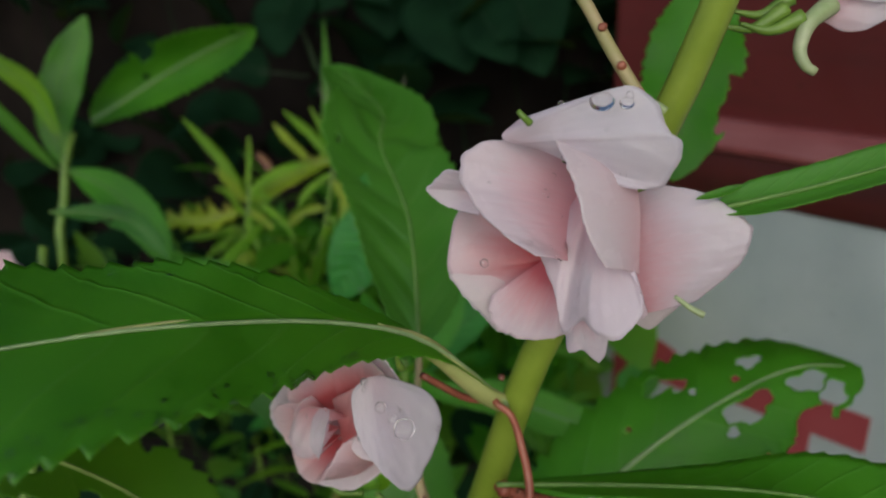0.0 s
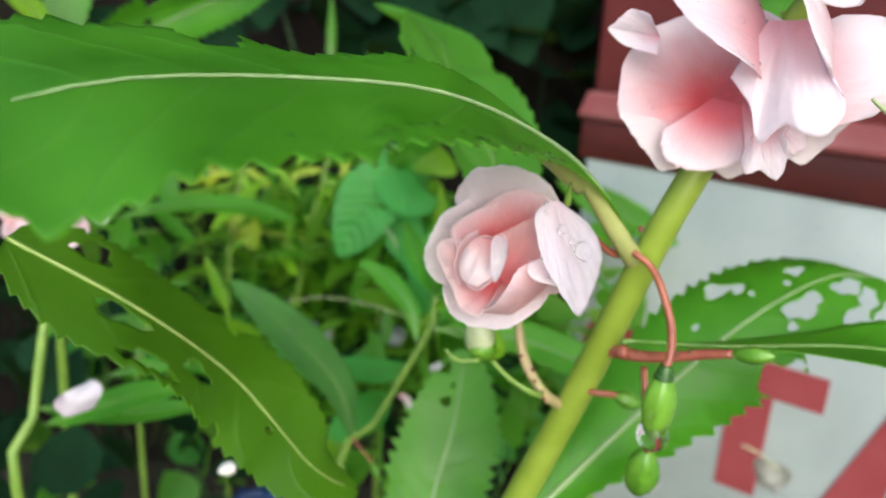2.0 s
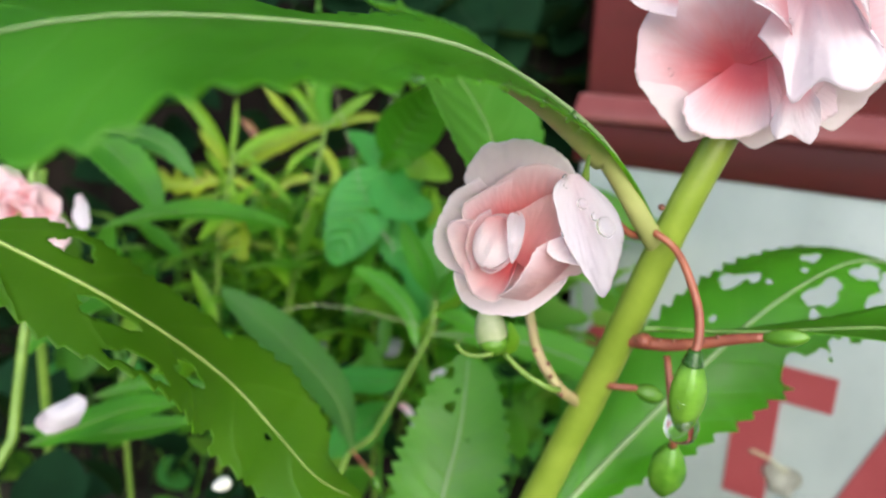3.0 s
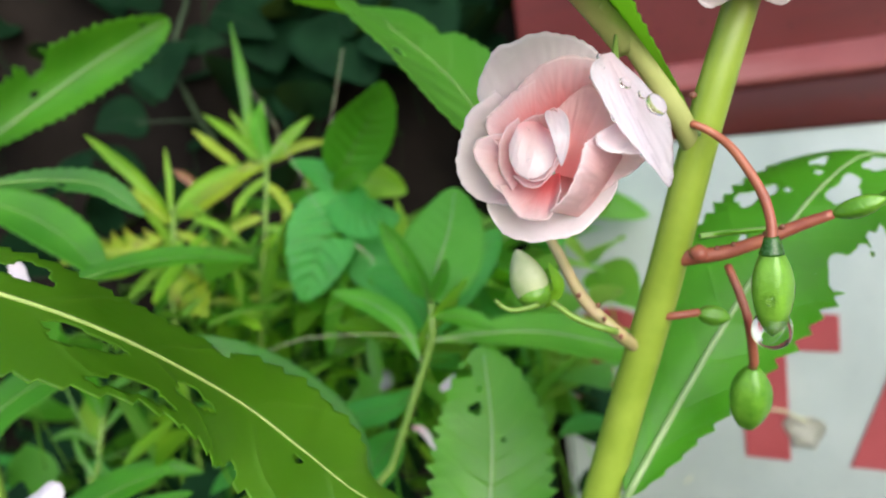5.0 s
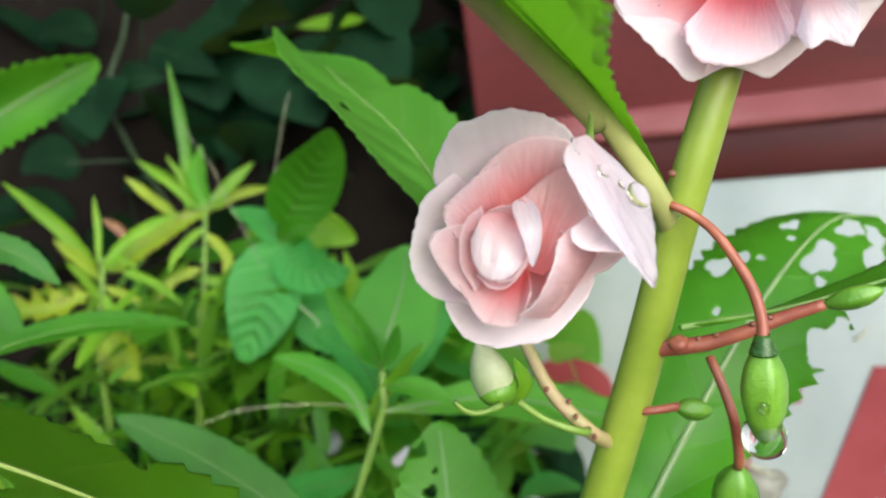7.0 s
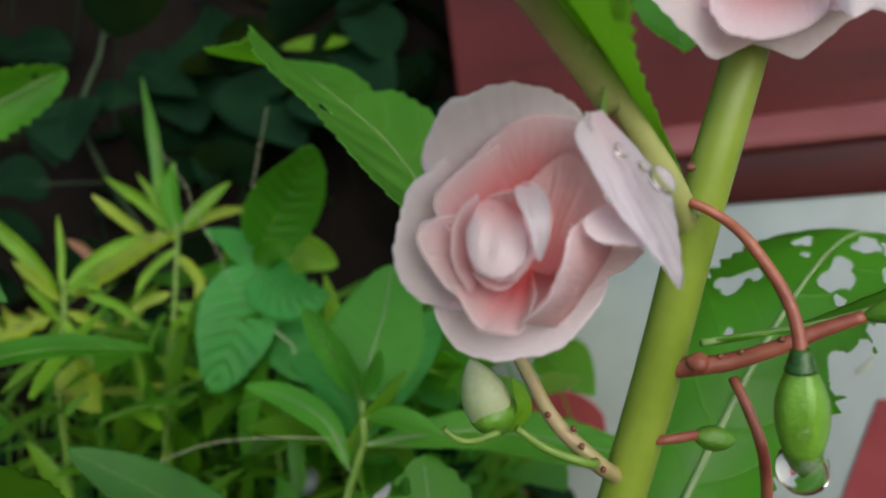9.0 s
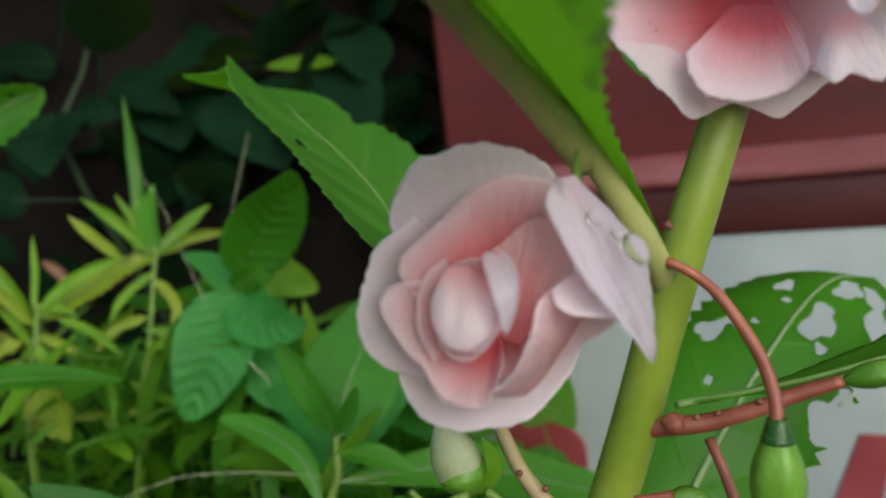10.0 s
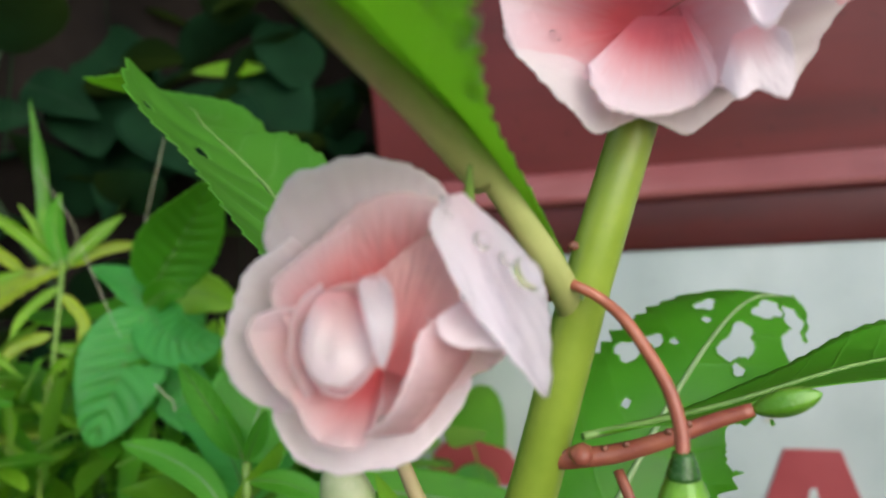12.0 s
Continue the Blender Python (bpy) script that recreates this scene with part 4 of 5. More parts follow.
drop(f2, (-0.1058, 0.0899, 0.4487), 0.0024, 0.30, (0.72, -0.5, 0.48), material=RAIN)
drop(f2, (-0.1107, 0.0875, 0.4537), 0.0013, 0.35, (0.72, -0.5, 0.48), material=RAIN)
drop(f2, (-0.1080, 0.0887, 0.4510), 0.0010, 0.35, (0.72, -0.5, 0.48), material=RAIN)
bead(hood2, 9, 0.0004, 0.0010, 21)

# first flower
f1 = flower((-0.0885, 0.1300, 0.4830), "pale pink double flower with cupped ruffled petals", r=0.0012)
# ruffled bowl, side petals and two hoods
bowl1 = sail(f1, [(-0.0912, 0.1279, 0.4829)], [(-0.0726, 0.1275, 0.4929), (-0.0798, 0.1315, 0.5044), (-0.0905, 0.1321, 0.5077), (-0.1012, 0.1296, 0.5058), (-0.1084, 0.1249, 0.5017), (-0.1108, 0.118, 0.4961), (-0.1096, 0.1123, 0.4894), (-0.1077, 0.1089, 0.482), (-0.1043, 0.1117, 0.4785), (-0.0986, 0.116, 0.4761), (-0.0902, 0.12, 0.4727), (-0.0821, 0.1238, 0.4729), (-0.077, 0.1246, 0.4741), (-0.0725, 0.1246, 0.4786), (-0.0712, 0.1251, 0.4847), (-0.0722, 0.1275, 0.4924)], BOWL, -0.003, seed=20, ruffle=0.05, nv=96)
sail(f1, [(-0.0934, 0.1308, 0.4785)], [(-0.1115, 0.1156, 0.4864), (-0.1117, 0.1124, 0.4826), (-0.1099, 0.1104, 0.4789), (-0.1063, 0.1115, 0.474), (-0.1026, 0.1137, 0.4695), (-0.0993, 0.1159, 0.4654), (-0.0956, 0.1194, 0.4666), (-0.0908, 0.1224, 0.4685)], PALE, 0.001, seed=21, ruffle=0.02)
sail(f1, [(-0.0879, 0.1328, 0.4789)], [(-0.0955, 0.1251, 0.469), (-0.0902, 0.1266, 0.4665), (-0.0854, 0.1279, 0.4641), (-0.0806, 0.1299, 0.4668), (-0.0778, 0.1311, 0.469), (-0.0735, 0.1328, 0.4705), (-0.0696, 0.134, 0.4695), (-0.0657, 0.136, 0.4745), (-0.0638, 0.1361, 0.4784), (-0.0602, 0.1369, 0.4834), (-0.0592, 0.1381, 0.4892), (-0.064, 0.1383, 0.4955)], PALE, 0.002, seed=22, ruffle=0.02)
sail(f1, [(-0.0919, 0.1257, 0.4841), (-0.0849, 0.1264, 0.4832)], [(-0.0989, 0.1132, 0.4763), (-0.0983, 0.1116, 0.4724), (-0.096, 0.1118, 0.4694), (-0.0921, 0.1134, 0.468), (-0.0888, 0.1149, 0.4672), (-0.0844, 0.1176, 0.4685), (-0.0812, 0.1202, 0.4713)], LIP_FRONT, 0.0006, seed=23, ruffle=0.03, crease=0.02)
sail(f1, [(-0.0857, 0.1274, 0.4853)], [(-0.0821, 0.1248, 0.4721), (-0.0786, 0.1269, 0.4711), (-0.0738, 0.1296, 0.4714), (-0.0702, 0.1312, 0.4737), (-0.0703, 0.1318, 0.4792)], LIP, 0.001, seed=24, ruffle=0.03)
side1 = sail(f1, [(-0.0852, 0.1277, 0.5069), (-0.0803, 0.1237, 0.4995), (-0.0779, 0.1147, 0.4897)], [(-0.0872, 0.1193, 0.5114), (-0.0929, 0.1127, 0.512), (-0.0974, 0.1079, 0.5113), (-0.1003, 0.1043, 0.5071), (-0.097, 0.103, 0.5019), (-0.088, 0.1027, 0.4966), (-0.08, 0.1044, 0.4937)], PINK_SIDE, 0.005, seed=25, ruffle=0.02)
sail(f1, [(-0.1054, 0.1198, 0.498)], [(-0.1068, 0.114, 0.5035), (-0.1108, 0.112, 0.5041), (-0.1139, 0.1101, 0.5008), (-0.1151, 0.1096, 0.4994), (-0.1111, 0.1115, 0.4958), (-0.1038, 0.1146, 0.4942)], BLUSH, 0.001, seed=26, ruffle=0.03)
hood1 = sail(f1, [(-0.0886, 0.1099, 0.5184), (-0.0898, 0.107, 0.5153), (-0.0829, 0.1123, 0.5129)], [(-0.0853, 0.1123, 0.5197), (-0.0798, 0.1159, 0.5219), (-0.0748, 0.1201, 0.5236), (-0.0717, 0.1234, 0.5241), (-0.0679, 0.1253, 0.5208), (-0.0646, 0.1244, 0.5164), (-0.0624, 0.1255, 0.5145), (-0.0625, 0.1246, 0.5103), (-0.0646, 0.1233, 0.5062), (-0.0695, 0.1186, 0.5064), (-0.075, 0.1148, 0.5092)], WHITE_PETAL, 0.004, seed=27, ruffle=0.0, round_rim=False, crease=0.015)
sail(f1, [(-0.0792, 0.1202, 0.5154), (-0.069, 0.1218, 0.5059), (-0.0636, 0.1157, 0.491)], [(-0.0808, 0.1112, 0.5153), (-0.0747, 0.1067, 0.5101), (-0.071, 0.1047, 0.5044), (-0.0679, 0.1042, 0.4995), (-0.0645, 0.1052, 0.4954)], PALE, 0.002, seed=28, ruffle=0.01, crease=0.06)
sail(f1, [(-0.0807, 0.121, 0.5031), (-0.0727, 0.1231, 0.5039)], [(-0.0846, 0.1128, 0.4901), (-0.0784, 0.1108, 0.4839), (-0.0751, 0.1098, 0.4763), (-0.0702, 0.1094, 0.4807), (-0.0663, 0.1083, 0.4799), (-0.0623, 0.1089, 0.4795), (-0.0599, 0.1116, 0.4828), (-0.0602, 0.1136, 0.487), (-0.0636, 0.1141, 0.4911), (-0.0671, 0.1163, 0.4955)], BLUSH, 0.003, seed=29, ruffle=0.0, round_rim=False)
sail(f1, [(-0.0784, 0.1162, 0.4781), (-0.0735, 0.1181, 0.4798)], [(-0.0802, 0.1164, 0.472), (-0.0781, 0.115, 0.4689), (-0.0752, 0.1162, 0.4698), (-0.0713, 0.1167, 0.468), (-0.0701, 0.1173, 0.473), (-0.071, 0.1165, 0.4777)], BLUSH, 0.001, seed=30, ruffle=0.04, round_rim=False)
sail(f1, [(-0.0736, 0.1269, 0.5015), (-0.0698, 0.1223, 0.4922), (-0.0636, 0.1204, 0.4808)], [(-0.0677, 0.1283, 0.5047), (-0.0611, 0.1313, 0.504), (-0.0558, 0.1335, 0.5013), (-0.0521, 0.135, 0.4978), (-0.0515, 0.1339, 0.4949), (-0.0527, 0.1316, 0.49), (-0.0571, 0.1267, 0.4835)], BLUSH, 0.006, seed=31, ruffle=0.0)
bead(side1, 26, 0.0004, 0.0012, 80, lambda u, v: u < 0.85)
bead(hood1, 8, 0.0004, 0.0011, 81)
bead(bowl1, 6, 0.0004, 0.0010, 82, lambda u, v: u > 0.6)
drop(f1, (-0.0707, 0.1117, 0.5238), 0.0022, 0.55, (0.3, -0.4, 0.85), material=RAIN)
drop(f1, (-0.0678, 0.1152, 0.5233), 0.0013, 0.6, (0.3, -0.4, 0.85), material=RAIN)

# a third flower higher up
f3 = flower((-0.0523, 0.1713, 0.5400), "pale flower half out of its calyx")
petal(f3, [(-0.0550, 0.1674, 0.5381), (-0.0485, 0.1681, 0.5359), (-0.0418, 0.1733, 0.5357)], (0.4, -0.7, 0.5), 0.0050, BLUSH, hood, cup=-0.4, seed=41)
petal(f3, [(-0.0547, 0.1689, 0.5401), (-0.0483, 0.1714, 0.5411), (-0.0421, 0.1773, 0.5428)], (0.4, -0.7, 0.5), 0.0070, WHITE_PETAL, seed=42)
part("spur", tube([(-0.0529, 0.1653, 0.5363), (-0.0547, 0.1601, 0.5332), (-0.0548, 0.1573, 0.5286), (-0.0532, 0.1570, 0.5254), (-0.0514, 0.1580, 0.5240)], 0.0022, 0.0009, 18, 10), BUD, f3, "curled pale spur")
for a, b in (((-0.0665, 0.1479, 0.5331), (-0.0592, 0.1587, 0.5359)), ((-0.0672, 0.1533, 0.5356), (-0.0597, 0.1623, 0.5378)), ((-0.0644, 0.1503, 0.5336), (-0.0559, 0.1595, 0.5343))):
    part("sepal", tube([b, Vector(a).lerp(Vector(b), 0.5) + Vector((0, 0, -0.002)), a], 0.0018, 0.0004, 12, 8), STALK_GREEN, f3)

# ---- the balsam with a flower at the left ----
UL = (-0.4462, 0.1354, 0.4472)
tall = thing("balsam_plant", (-0.45, 0.12, 0.0), "young balsam with broad upright leaves, beside the timber", "plant")
part("main_stem", tube([(-0.455, 0.11, 0.0), (-0.45, 0.115, 0.22), (-0.4283, 0.1152, 0.3917), (-0.4377, 0.1249, 0.4179), UL, (-0.4486, 0.1427, 0.4596)], 0.0036, 0.0022, 24, 10, 1, 0.05), STALK_GREEN, tall)
tall_leaf = leaf(tall, [(-0.4844, 0.1674, 0.4564), (-0.4516, 0.1911, 0.4775), (-0.4165, 0.2114, 0.4966), (-0.3808, 0.2312, 0.5119)], (0.497, -0.799, 0.339), 0.0176, shape=power(0.47, 0.51), cup=0.57, twist=1.08, mats=(BRIGHT, GREEN_UNDER), rib=0.0013, rib_mat=RIB_THICK, label="upright toothed leaf", serr=0.13, teeth=22, nu=90, nv=30, holes=[(0.90, -0.35, 0.012, 0.08), (0.47, -0.95, 0.05, 0.3), (0.38, -0.3, 0.02, 0.08)])
bead(tall_leaf, 26, 0.0003, 0.0009, 92)
leaf(tall, [(-0.4446, 0.1332, 0.4403), (-0.4547, 0.1362, 0.4632), (-0.4572, 0.1483, 0.4905), (-0.4549, 0.1669, 0.5224)], (0.8, -0.5, 0.2), 0.019, (BRIGHT, GREEN_UNDER), lance, 0.0010, cup=0.15, wave=0.06, serr=0.06, teeth=16, nu=60)
leaf(tall, [(-0.4397, 0.1329, 0.4589), (-0.4437, 0.1282, 0.4841), (-0.4474, 0.1179, 0.4983), (-0.4533, 0.1046, 0.5105)], (0.6, -0.6, 0.5), 0.0098, (LIME, GREEN_UNDER), lance, 0.0008, cup=0.3, serr=0.05, teeth=12)
leaf(tall, [(-0.4366, 0.1271, 0.4425), (-0.4379, 0.1189, 0.4565), (-0.441, 0.1103, 0.4728), (-0.4466, 0.1012, 0.4925)], (0.5, -0.6, 0.6), 0.0062, (BRIGHT, GREEN_UNDER), lance, 0.0008, cup=0.4)
leaf(tall, [(-0.4396, 0.1331, 0.4414), (-0.4132, 0.1457, 0.4299), (-0.3902, 0.1517, 0.4130), (-0.3714, 0.1521, 0.3941)], (0.8, -0.4, 0.45), 0.019, (GREEN, GREEN_UNDER), cup=0.2, serr=0.06, teeth=14)

rosy = thing("balsam_plant", (-0.34, 0.07, 0.0), "slim balsam with one pale pink double flower", "plant")
part("main_stem", tube([(-0.335, 0.075, 0.0), (-0.3325, 0.0419, 0.2845), (-0.3367, 0.0521, 0.3199), (-0.3413, 0.0652, 0.3641), (-0.3487, 0.0766, 0.3913), (-0.3585, 0.0899, 0.4285)], 0.0029, 0.0020, 24, 10, 1, 0.05), STALK_GREEN, rosy)
FL = (-0.3470, 0.0734, 0.4139)
fl = flower(FL, "small pale pink double flower", rosy)
for k in range(13):
    ang, ring = k * 2.4, 0.35 + 0.65 * k / 12
    n = Vector((0.62, -0.75, 0.15)).normalized()
    s = n.cross(Vector((0, 0, 1))).normalized()
    o = s.cross(n)
    d = math.cos(ang) * s + math.sin(ang) * o
    c = Vector(FL)
    petal(fl, [c, c + d * 0.009 * ring + n * 0.006 * (1.25 - ring), c + d * 0.0220 * ring + n * 0.007 * (1.15 - ring)], n, 0.0105 * (0.45 + 0.55 * ring), PINK, cup=0.45, seed=50 + k, nu=14, nv=10)
hang = petal(rosy, [(-0.3342, 0.0915, 0.4210), (-0.3289, 0.0893, 0.4152), (-0.3244, 0.0874, 0.4086)], TO_CAM, 0.0040, WHITE_PETAL, nu=14, nv=10, name="hanging_petal")
leaf(rosy, [(-0.3421, 0.0598, 0.3166), (-0.3224, 0.0711, 0.3267), (-0.3007, 0.0843, 0.3377), (-0.2804, 0.0945, 0.3436)], (0.4, -0.5, 0.77), 0.0105, (GREEN, GREEN_UNDER), cup=0.2, serr=0.05, teeth=12)
leaf(rosy, [(-0.3561, 0.0632, 0.3180), (-0.3304, 0.0868, 0.3150), (-0.3008, 0.1154, 0.3183)], (0.3, -0.4, 0.85), 0.010, (GREEN, GREEN_UNDER), cup=0.2)
leaf(rosy, [(-0.3717, 0.0738, 0.3417), (-0.3680, 0.0894, 0.3595), (-0.3558, 0.1078, 0.3682), (-0.3485, 0.1207, 0.3719)], (0.4, -0.5, 0.77), 0.016, (GREEN, GREEN_UNDER), cup=0.15)
wet_leaf = leaf(rosy, [(-0.3451, 0.0930, 0.4476), (-0.3297, 0.1085, 0.4457), (-0.3135, 0.1188, 0.4405), (-0.2995, 0.1230, 0.4275)], (0.35, -0.62, 0.7), 0.0085, (WET, GREEN_UNDER), lance, serr=0.14, teeth=16, cup=0.2, nu=60, holes=[(0.45, 0.5, 0.025, 0.14), (0.40, 1.0, 0.06, 0.35)],
     label="dark wet leaf with torn edge")
bead(wet_leaf, 26, 0.0002, 0.0007, 91)
fallen = thing("fallen_petal", (-0.2975, 0.0550, 0.3493), "crumpled white petal lying on a leaf", "petal")
petal(fallen, [(-0.3063, 0.0495, 0.3446), (-0.2962, 0.0532, 0.3489), (-0.2905, 0.0620, 0.3560)], TO_CAM, 0.0056, WHITE_PETAL, shape=cup_petal, cup=-0.5, wave=0.45, waves=1.5, nu=18, nv=12, seed=61)
chip = thing("fallen_petal", (-0.2301, 0.2020, 0.3306), "small white petal caught on a leaf", "petal")
petal(chip, [(-0.2321, 0.1980, 0.3286), (-0.2287, 0.1995, 0.3313), (-0.2263, 0.2029, 0.3348)], TO_CAM, 0.0022, WHITE_PETAL, hood, cup=0.3, nu=10, nv=8, seed=62)
wilt = thing("fallen_petal", (-0.2384, 0.1926, 0.3081), "wilted pink petal hanging from a stem", "petal")
petal(wilt, [(-0.2458, 0.1907, 0.3129), (-0.2390, 0.1898, 0.3122), (-0.2344, 0.1900, 0.3031)], (0.4, -0.7, 0.6), 0.0018, BLUSH, ovate, cup=0.5, nu=12, nv=8, seed=63)

curled = thing("fallen_petal", (-0.2366, 0.0793, 0.3321), "small curled cream petal caught low between leaves", "petal")
pod(curled, (-0.2402, 0.0782, 0.3299), (-0.2330, 0.0804, 0.3343), 0.0026, HUSK, "petal", "", 0.5, 3, 0.12, 0.5)

# ---- sprouting balsam in the middle ----
sprout = thing("balsam_seedling", (-0.235, 0.17, 0.0), "bright green balsam seedling with pointed leaves", "plant")
NODE, TOP = (-0.2306, 0.1959, 0.3537), (-0.2290, 0.1964, 0.3702)
part("main_stem", tube([(-0.225, 0.165, 0.0), (-0.222, 0.160, 0.20), (-0.2613, 0.1636, 0.2791), (-0.2501, 0.1752, 0.2990), (-0.2375, 0.1895, 0.3352), NODE, TOP], 0.0022, 0.0016, 26, 10, 1, 0.06), STALK_GREEN, sprout)
SEED = (FRESH, GREEN_UNDER)
leaf(sprout, [TOP, (-0.2317, 0.1879, 0.3888), (-0.2369, 0.1807, 0.4093)], TO_CAM, 0.0085, (YOUNG, GREEN_UNDER), rib=0.0008, cup=0.35, serr=0.08, teeth=16, nu=56, quilt=0.06)
leaf(sprout, [TOP, (-0.2265, 0.2027, 0.3844), (-0.2253, 0.2151, 0.3973), (-0.2263, 0.2280, 0.4130)], TO_CAM, 0.0175, (YOUNG, GREEN_UNDER), ovate, 0.0010, RIB_THICK, cup=0.15, serr=0.05, teeth=18, nu=70, quilt=0.02)
leaf(sprout, [(-0.2363, 0.1925, 0.3440), (-0.2477, 0.2002, 0.3580), (-0.2668, 0.2035, 0.3672), (-0.2875, 0.2044, 0.3714)], (0.35, -0.7, 0.6), 0.0088, (FRESH, GREEN_UNDER), shape=lance, rib=0.0007, rib_mat=RIB_THICK, cup=0.2, serr=0.05, teeth=12)
leaf(sprout, [(-0.2297, 0.1951, 0.3531), (-0.2133, 0.2121, 0.3504), (-0.1892, 0.2367, 0.3416), (-0.1390, 0.2821, 0.3097)], (0.2, -0.70, 0.68), 0.0160, SEED, rib=0.0010, rib_mat=RIB_THICK, cup=0.2, serr=0.05, teeth=18, nu=60)
leaf(sprout, [(-0.2298, 0.1966, 0.3637), (-0.2158, 0.1964, 0.3636), (-0.2005, 0.1978, 0.3579)], (0.35, -0.5, 0.8), 0.0075, SEED, rib=0.0005, cup=0.25)
leaf(sprout, [TOP, (-0.2212, 0.1917, 0.3804), (-0.2141, 0.1893, 0.3917)], (0.7, -0.6, 0.2), 0.0055, (YOUNG, YOUNG), rib=0.0004, cup=0.5)
leaf(sprout, [TOP, (-0.2282, 0.1913, 0.3805), (-0.2294, 0.1873, 0.3909)], (0.2, -0.9, 0.2), 0.0050, (YOUNG, YOUNG), rib=0.0004, cup=0.5)
leaf(sprout, [(-0.2508, 0.1631, 0.2991), (-0.2608, 0.1617, 0.3250), (-0.2805, 0.1490, 0.3524), (-0.3039, 0.1346, 0.3756)], (0.4, -0.6, 0.65), 0.0165, (WET, GREEN_UNDER), rib=0.0008, cup=0.15, serr=0.04, teeth=16, nu=56)
leaf(sprout, [(-0.2397, 0.1898, 0.3323), (-0.2566, 0.1968, 0.3194), (-0.2814, 0.1984, 0.3120), (-0.3055, 0.1954, 0.3082)], (0.35, -0.6, 0.7), 0.0120, (MINT, GREEN_UNDER), rib=0.0006, cup=0.1)
leaf(sprout, [(-0.2488, 0.1880, 0.3135), (-0.2644, 0.1927, 0.2979), (-0.2798, 0.1915, 0.2818), (-0.2926, 0.1864, 0.2677)], TO_CAM, 0.0175, (MINT, GREEN_UNDER), rib=0.0007, cup=0.1)
leaf(sprout, [NODE, (-0.2306, 0.2179, 0.3654), (-0.2269, 0.2405, 0.3760), (-0.2236, 0.2626, 0.3855)], TO_CAM, 0.0150, (MINT, GREEN_UNDER), rib=0.0007, cup=0.15, quilt=0.05, serr=0.04, teeth=14)
leaf(sprout, [NODE, (-0.2466, 0.2135, 0.3613), (-0.2635, 0.2239, 0.3702), (-0.2838, 0.2309, 0.3739)], TO_CAM, 0.0130, (MINT, GREEN_UNDER), rib=0.0007, cup=0.15, quilt=0.05, serr=0.04, teeth=14)
part("stalk", tube([(-0.2502, 0.1613, 0.3002), (-0.2421, 0.1613, 0.2951), (-0.2364, 0.1614, 0.2914)], 0.0005, 0.0006, 8, 6), STALK_RED, sprout)
pod(sprout, (-0.2370, 0.1613, 0.2921), (-0.2313, 0.1611, 0.2844), 0.0022, POD, "bud")

shoot = thing("balsam_seedling", (-0.435, 0.155, 0.0), "low bright seedling with toothed leaves near the soil", "plant")
part("main_stem", tube([(-0.435, 0.150, 0.0), (-0.4355, 0.1561, 0.2627), (-0.4351, 0.1606, 0.2790), (-0.4331, 0.1659, 0.2951), (-0.4316, 0.1710, 0.3112)], 0.0024, 0.0014, 20, 10, 1, 0.06), STALK_GREEN, shoot)


def leaf_of_shoot(ctrl, hw, mats, serr=0.05, teeth=10):
    leaf(shoot, ctrl, (0.4, -0.65, 0.6), hw, mats, lance, 0.0006, RIB_THICK, cup=0.25, wave=0.05, nu=56, nv=14, serr=serr, teeth=teeth)


leaf_of_shoot([(-0.4318, 0.1685, 0.3023), (-0.4227, 0.1765, 0.3127), (-0.4082, 0.1869, 0.3207)], 0.004, (GREEN, GREEN_UNDER))
leaf_of_shoot([(-0.4317, 0.1701, 0.3082), (-0.4306, 0.1663, 0.3366), (-0.435, 0.1582, 0.3604), (-0.4391, 0.1467, 0.3708)], 0.0105, (GREEN, GREEN_UNDER), serr=0.12, teeth=14)
leaf_of_shoot([(-0.4325, 0.1662, 0.295), (-0.4399, 0.1588, 0.3055), (-0.4476, 0.1487, 0.3066)], 0.0043, (GREEN, GREEN_UNDER))
leaf_of_shoot([(-0.4311, 0.1708, 0.3096), (-0.4314, 0.1798, 0.3221), (-0.4227, 0.192, 0.3268)], 0.0043, (GREEN, GREEN_UNDER))
leaf_of_shoot([(-0.4417, 0.1761, 0.3077), (-0.4495, 0.1808, 0.3203), (-0.4517, 0.189, 0.3339)], 0.0041, (GREEN, GREEN_UNDER))
leaf_of_shoot([(-0.444, 0.1414, 0.2706), (-0.4187, 0.1585, 0.2803), (-0.3963, 0.1722, 0.2834), (-0.3762, 0.1823, 0.2777)], 0.0087, (GREEN, GREEN_UNDER), serr=0.10, teeth=16)
leaf_of_shoot([(-0.4357, 0.1599, 0.2776), (-0.4434, 0.1597, 0.2938), (-0.4462, 0.162, 0.3092)], 0.0028, (GREEN, GREEN_UNDER))

# ---- broad-veined herb ----
herb = thing("mint_herb", (-0.34, 0.27, 0.0), "herb with broad deeply veined leaves", "plant")
HN = (-0.3205, 0.2652, 0.4094)
part("main_stem", tube([(-0.34, 0.28, 0.0), (-0.335, 0.275, 0.2), (-0.3233, 0.2612, 0.3541), HN, (-0.3167, 0.2698, 0.4192)], 0.0022, 0.0014, 18, 8, 1, 0.05), STALK_GREEN, herb)
HM = (MINT, GREEN_UNDER)
leaf(herb, [HN, (-0.3200, 0.2495, 0.3926), (-0.3221, 0.2381, 0.3757), (-0.3286, 0.2299, 0.3576)], TO_CAM, 0.0190, HM, ovate, 0.0007, cup=0.12, serr=0.05, teeth=12, nu=60, nv=24, quilt=0.11)
leaf(herb, [HN, (-0.3017, 0.2551, 0.3981), (-0.2875, 0.2540, 0.3947), (-0.2756, 0.2572, 0.3954)], TO_CAM, 0.0130, HM, ovate, 0.0006, cup=0.2, serr=0.05, teeth=12, nu=50, quilt=0.11)
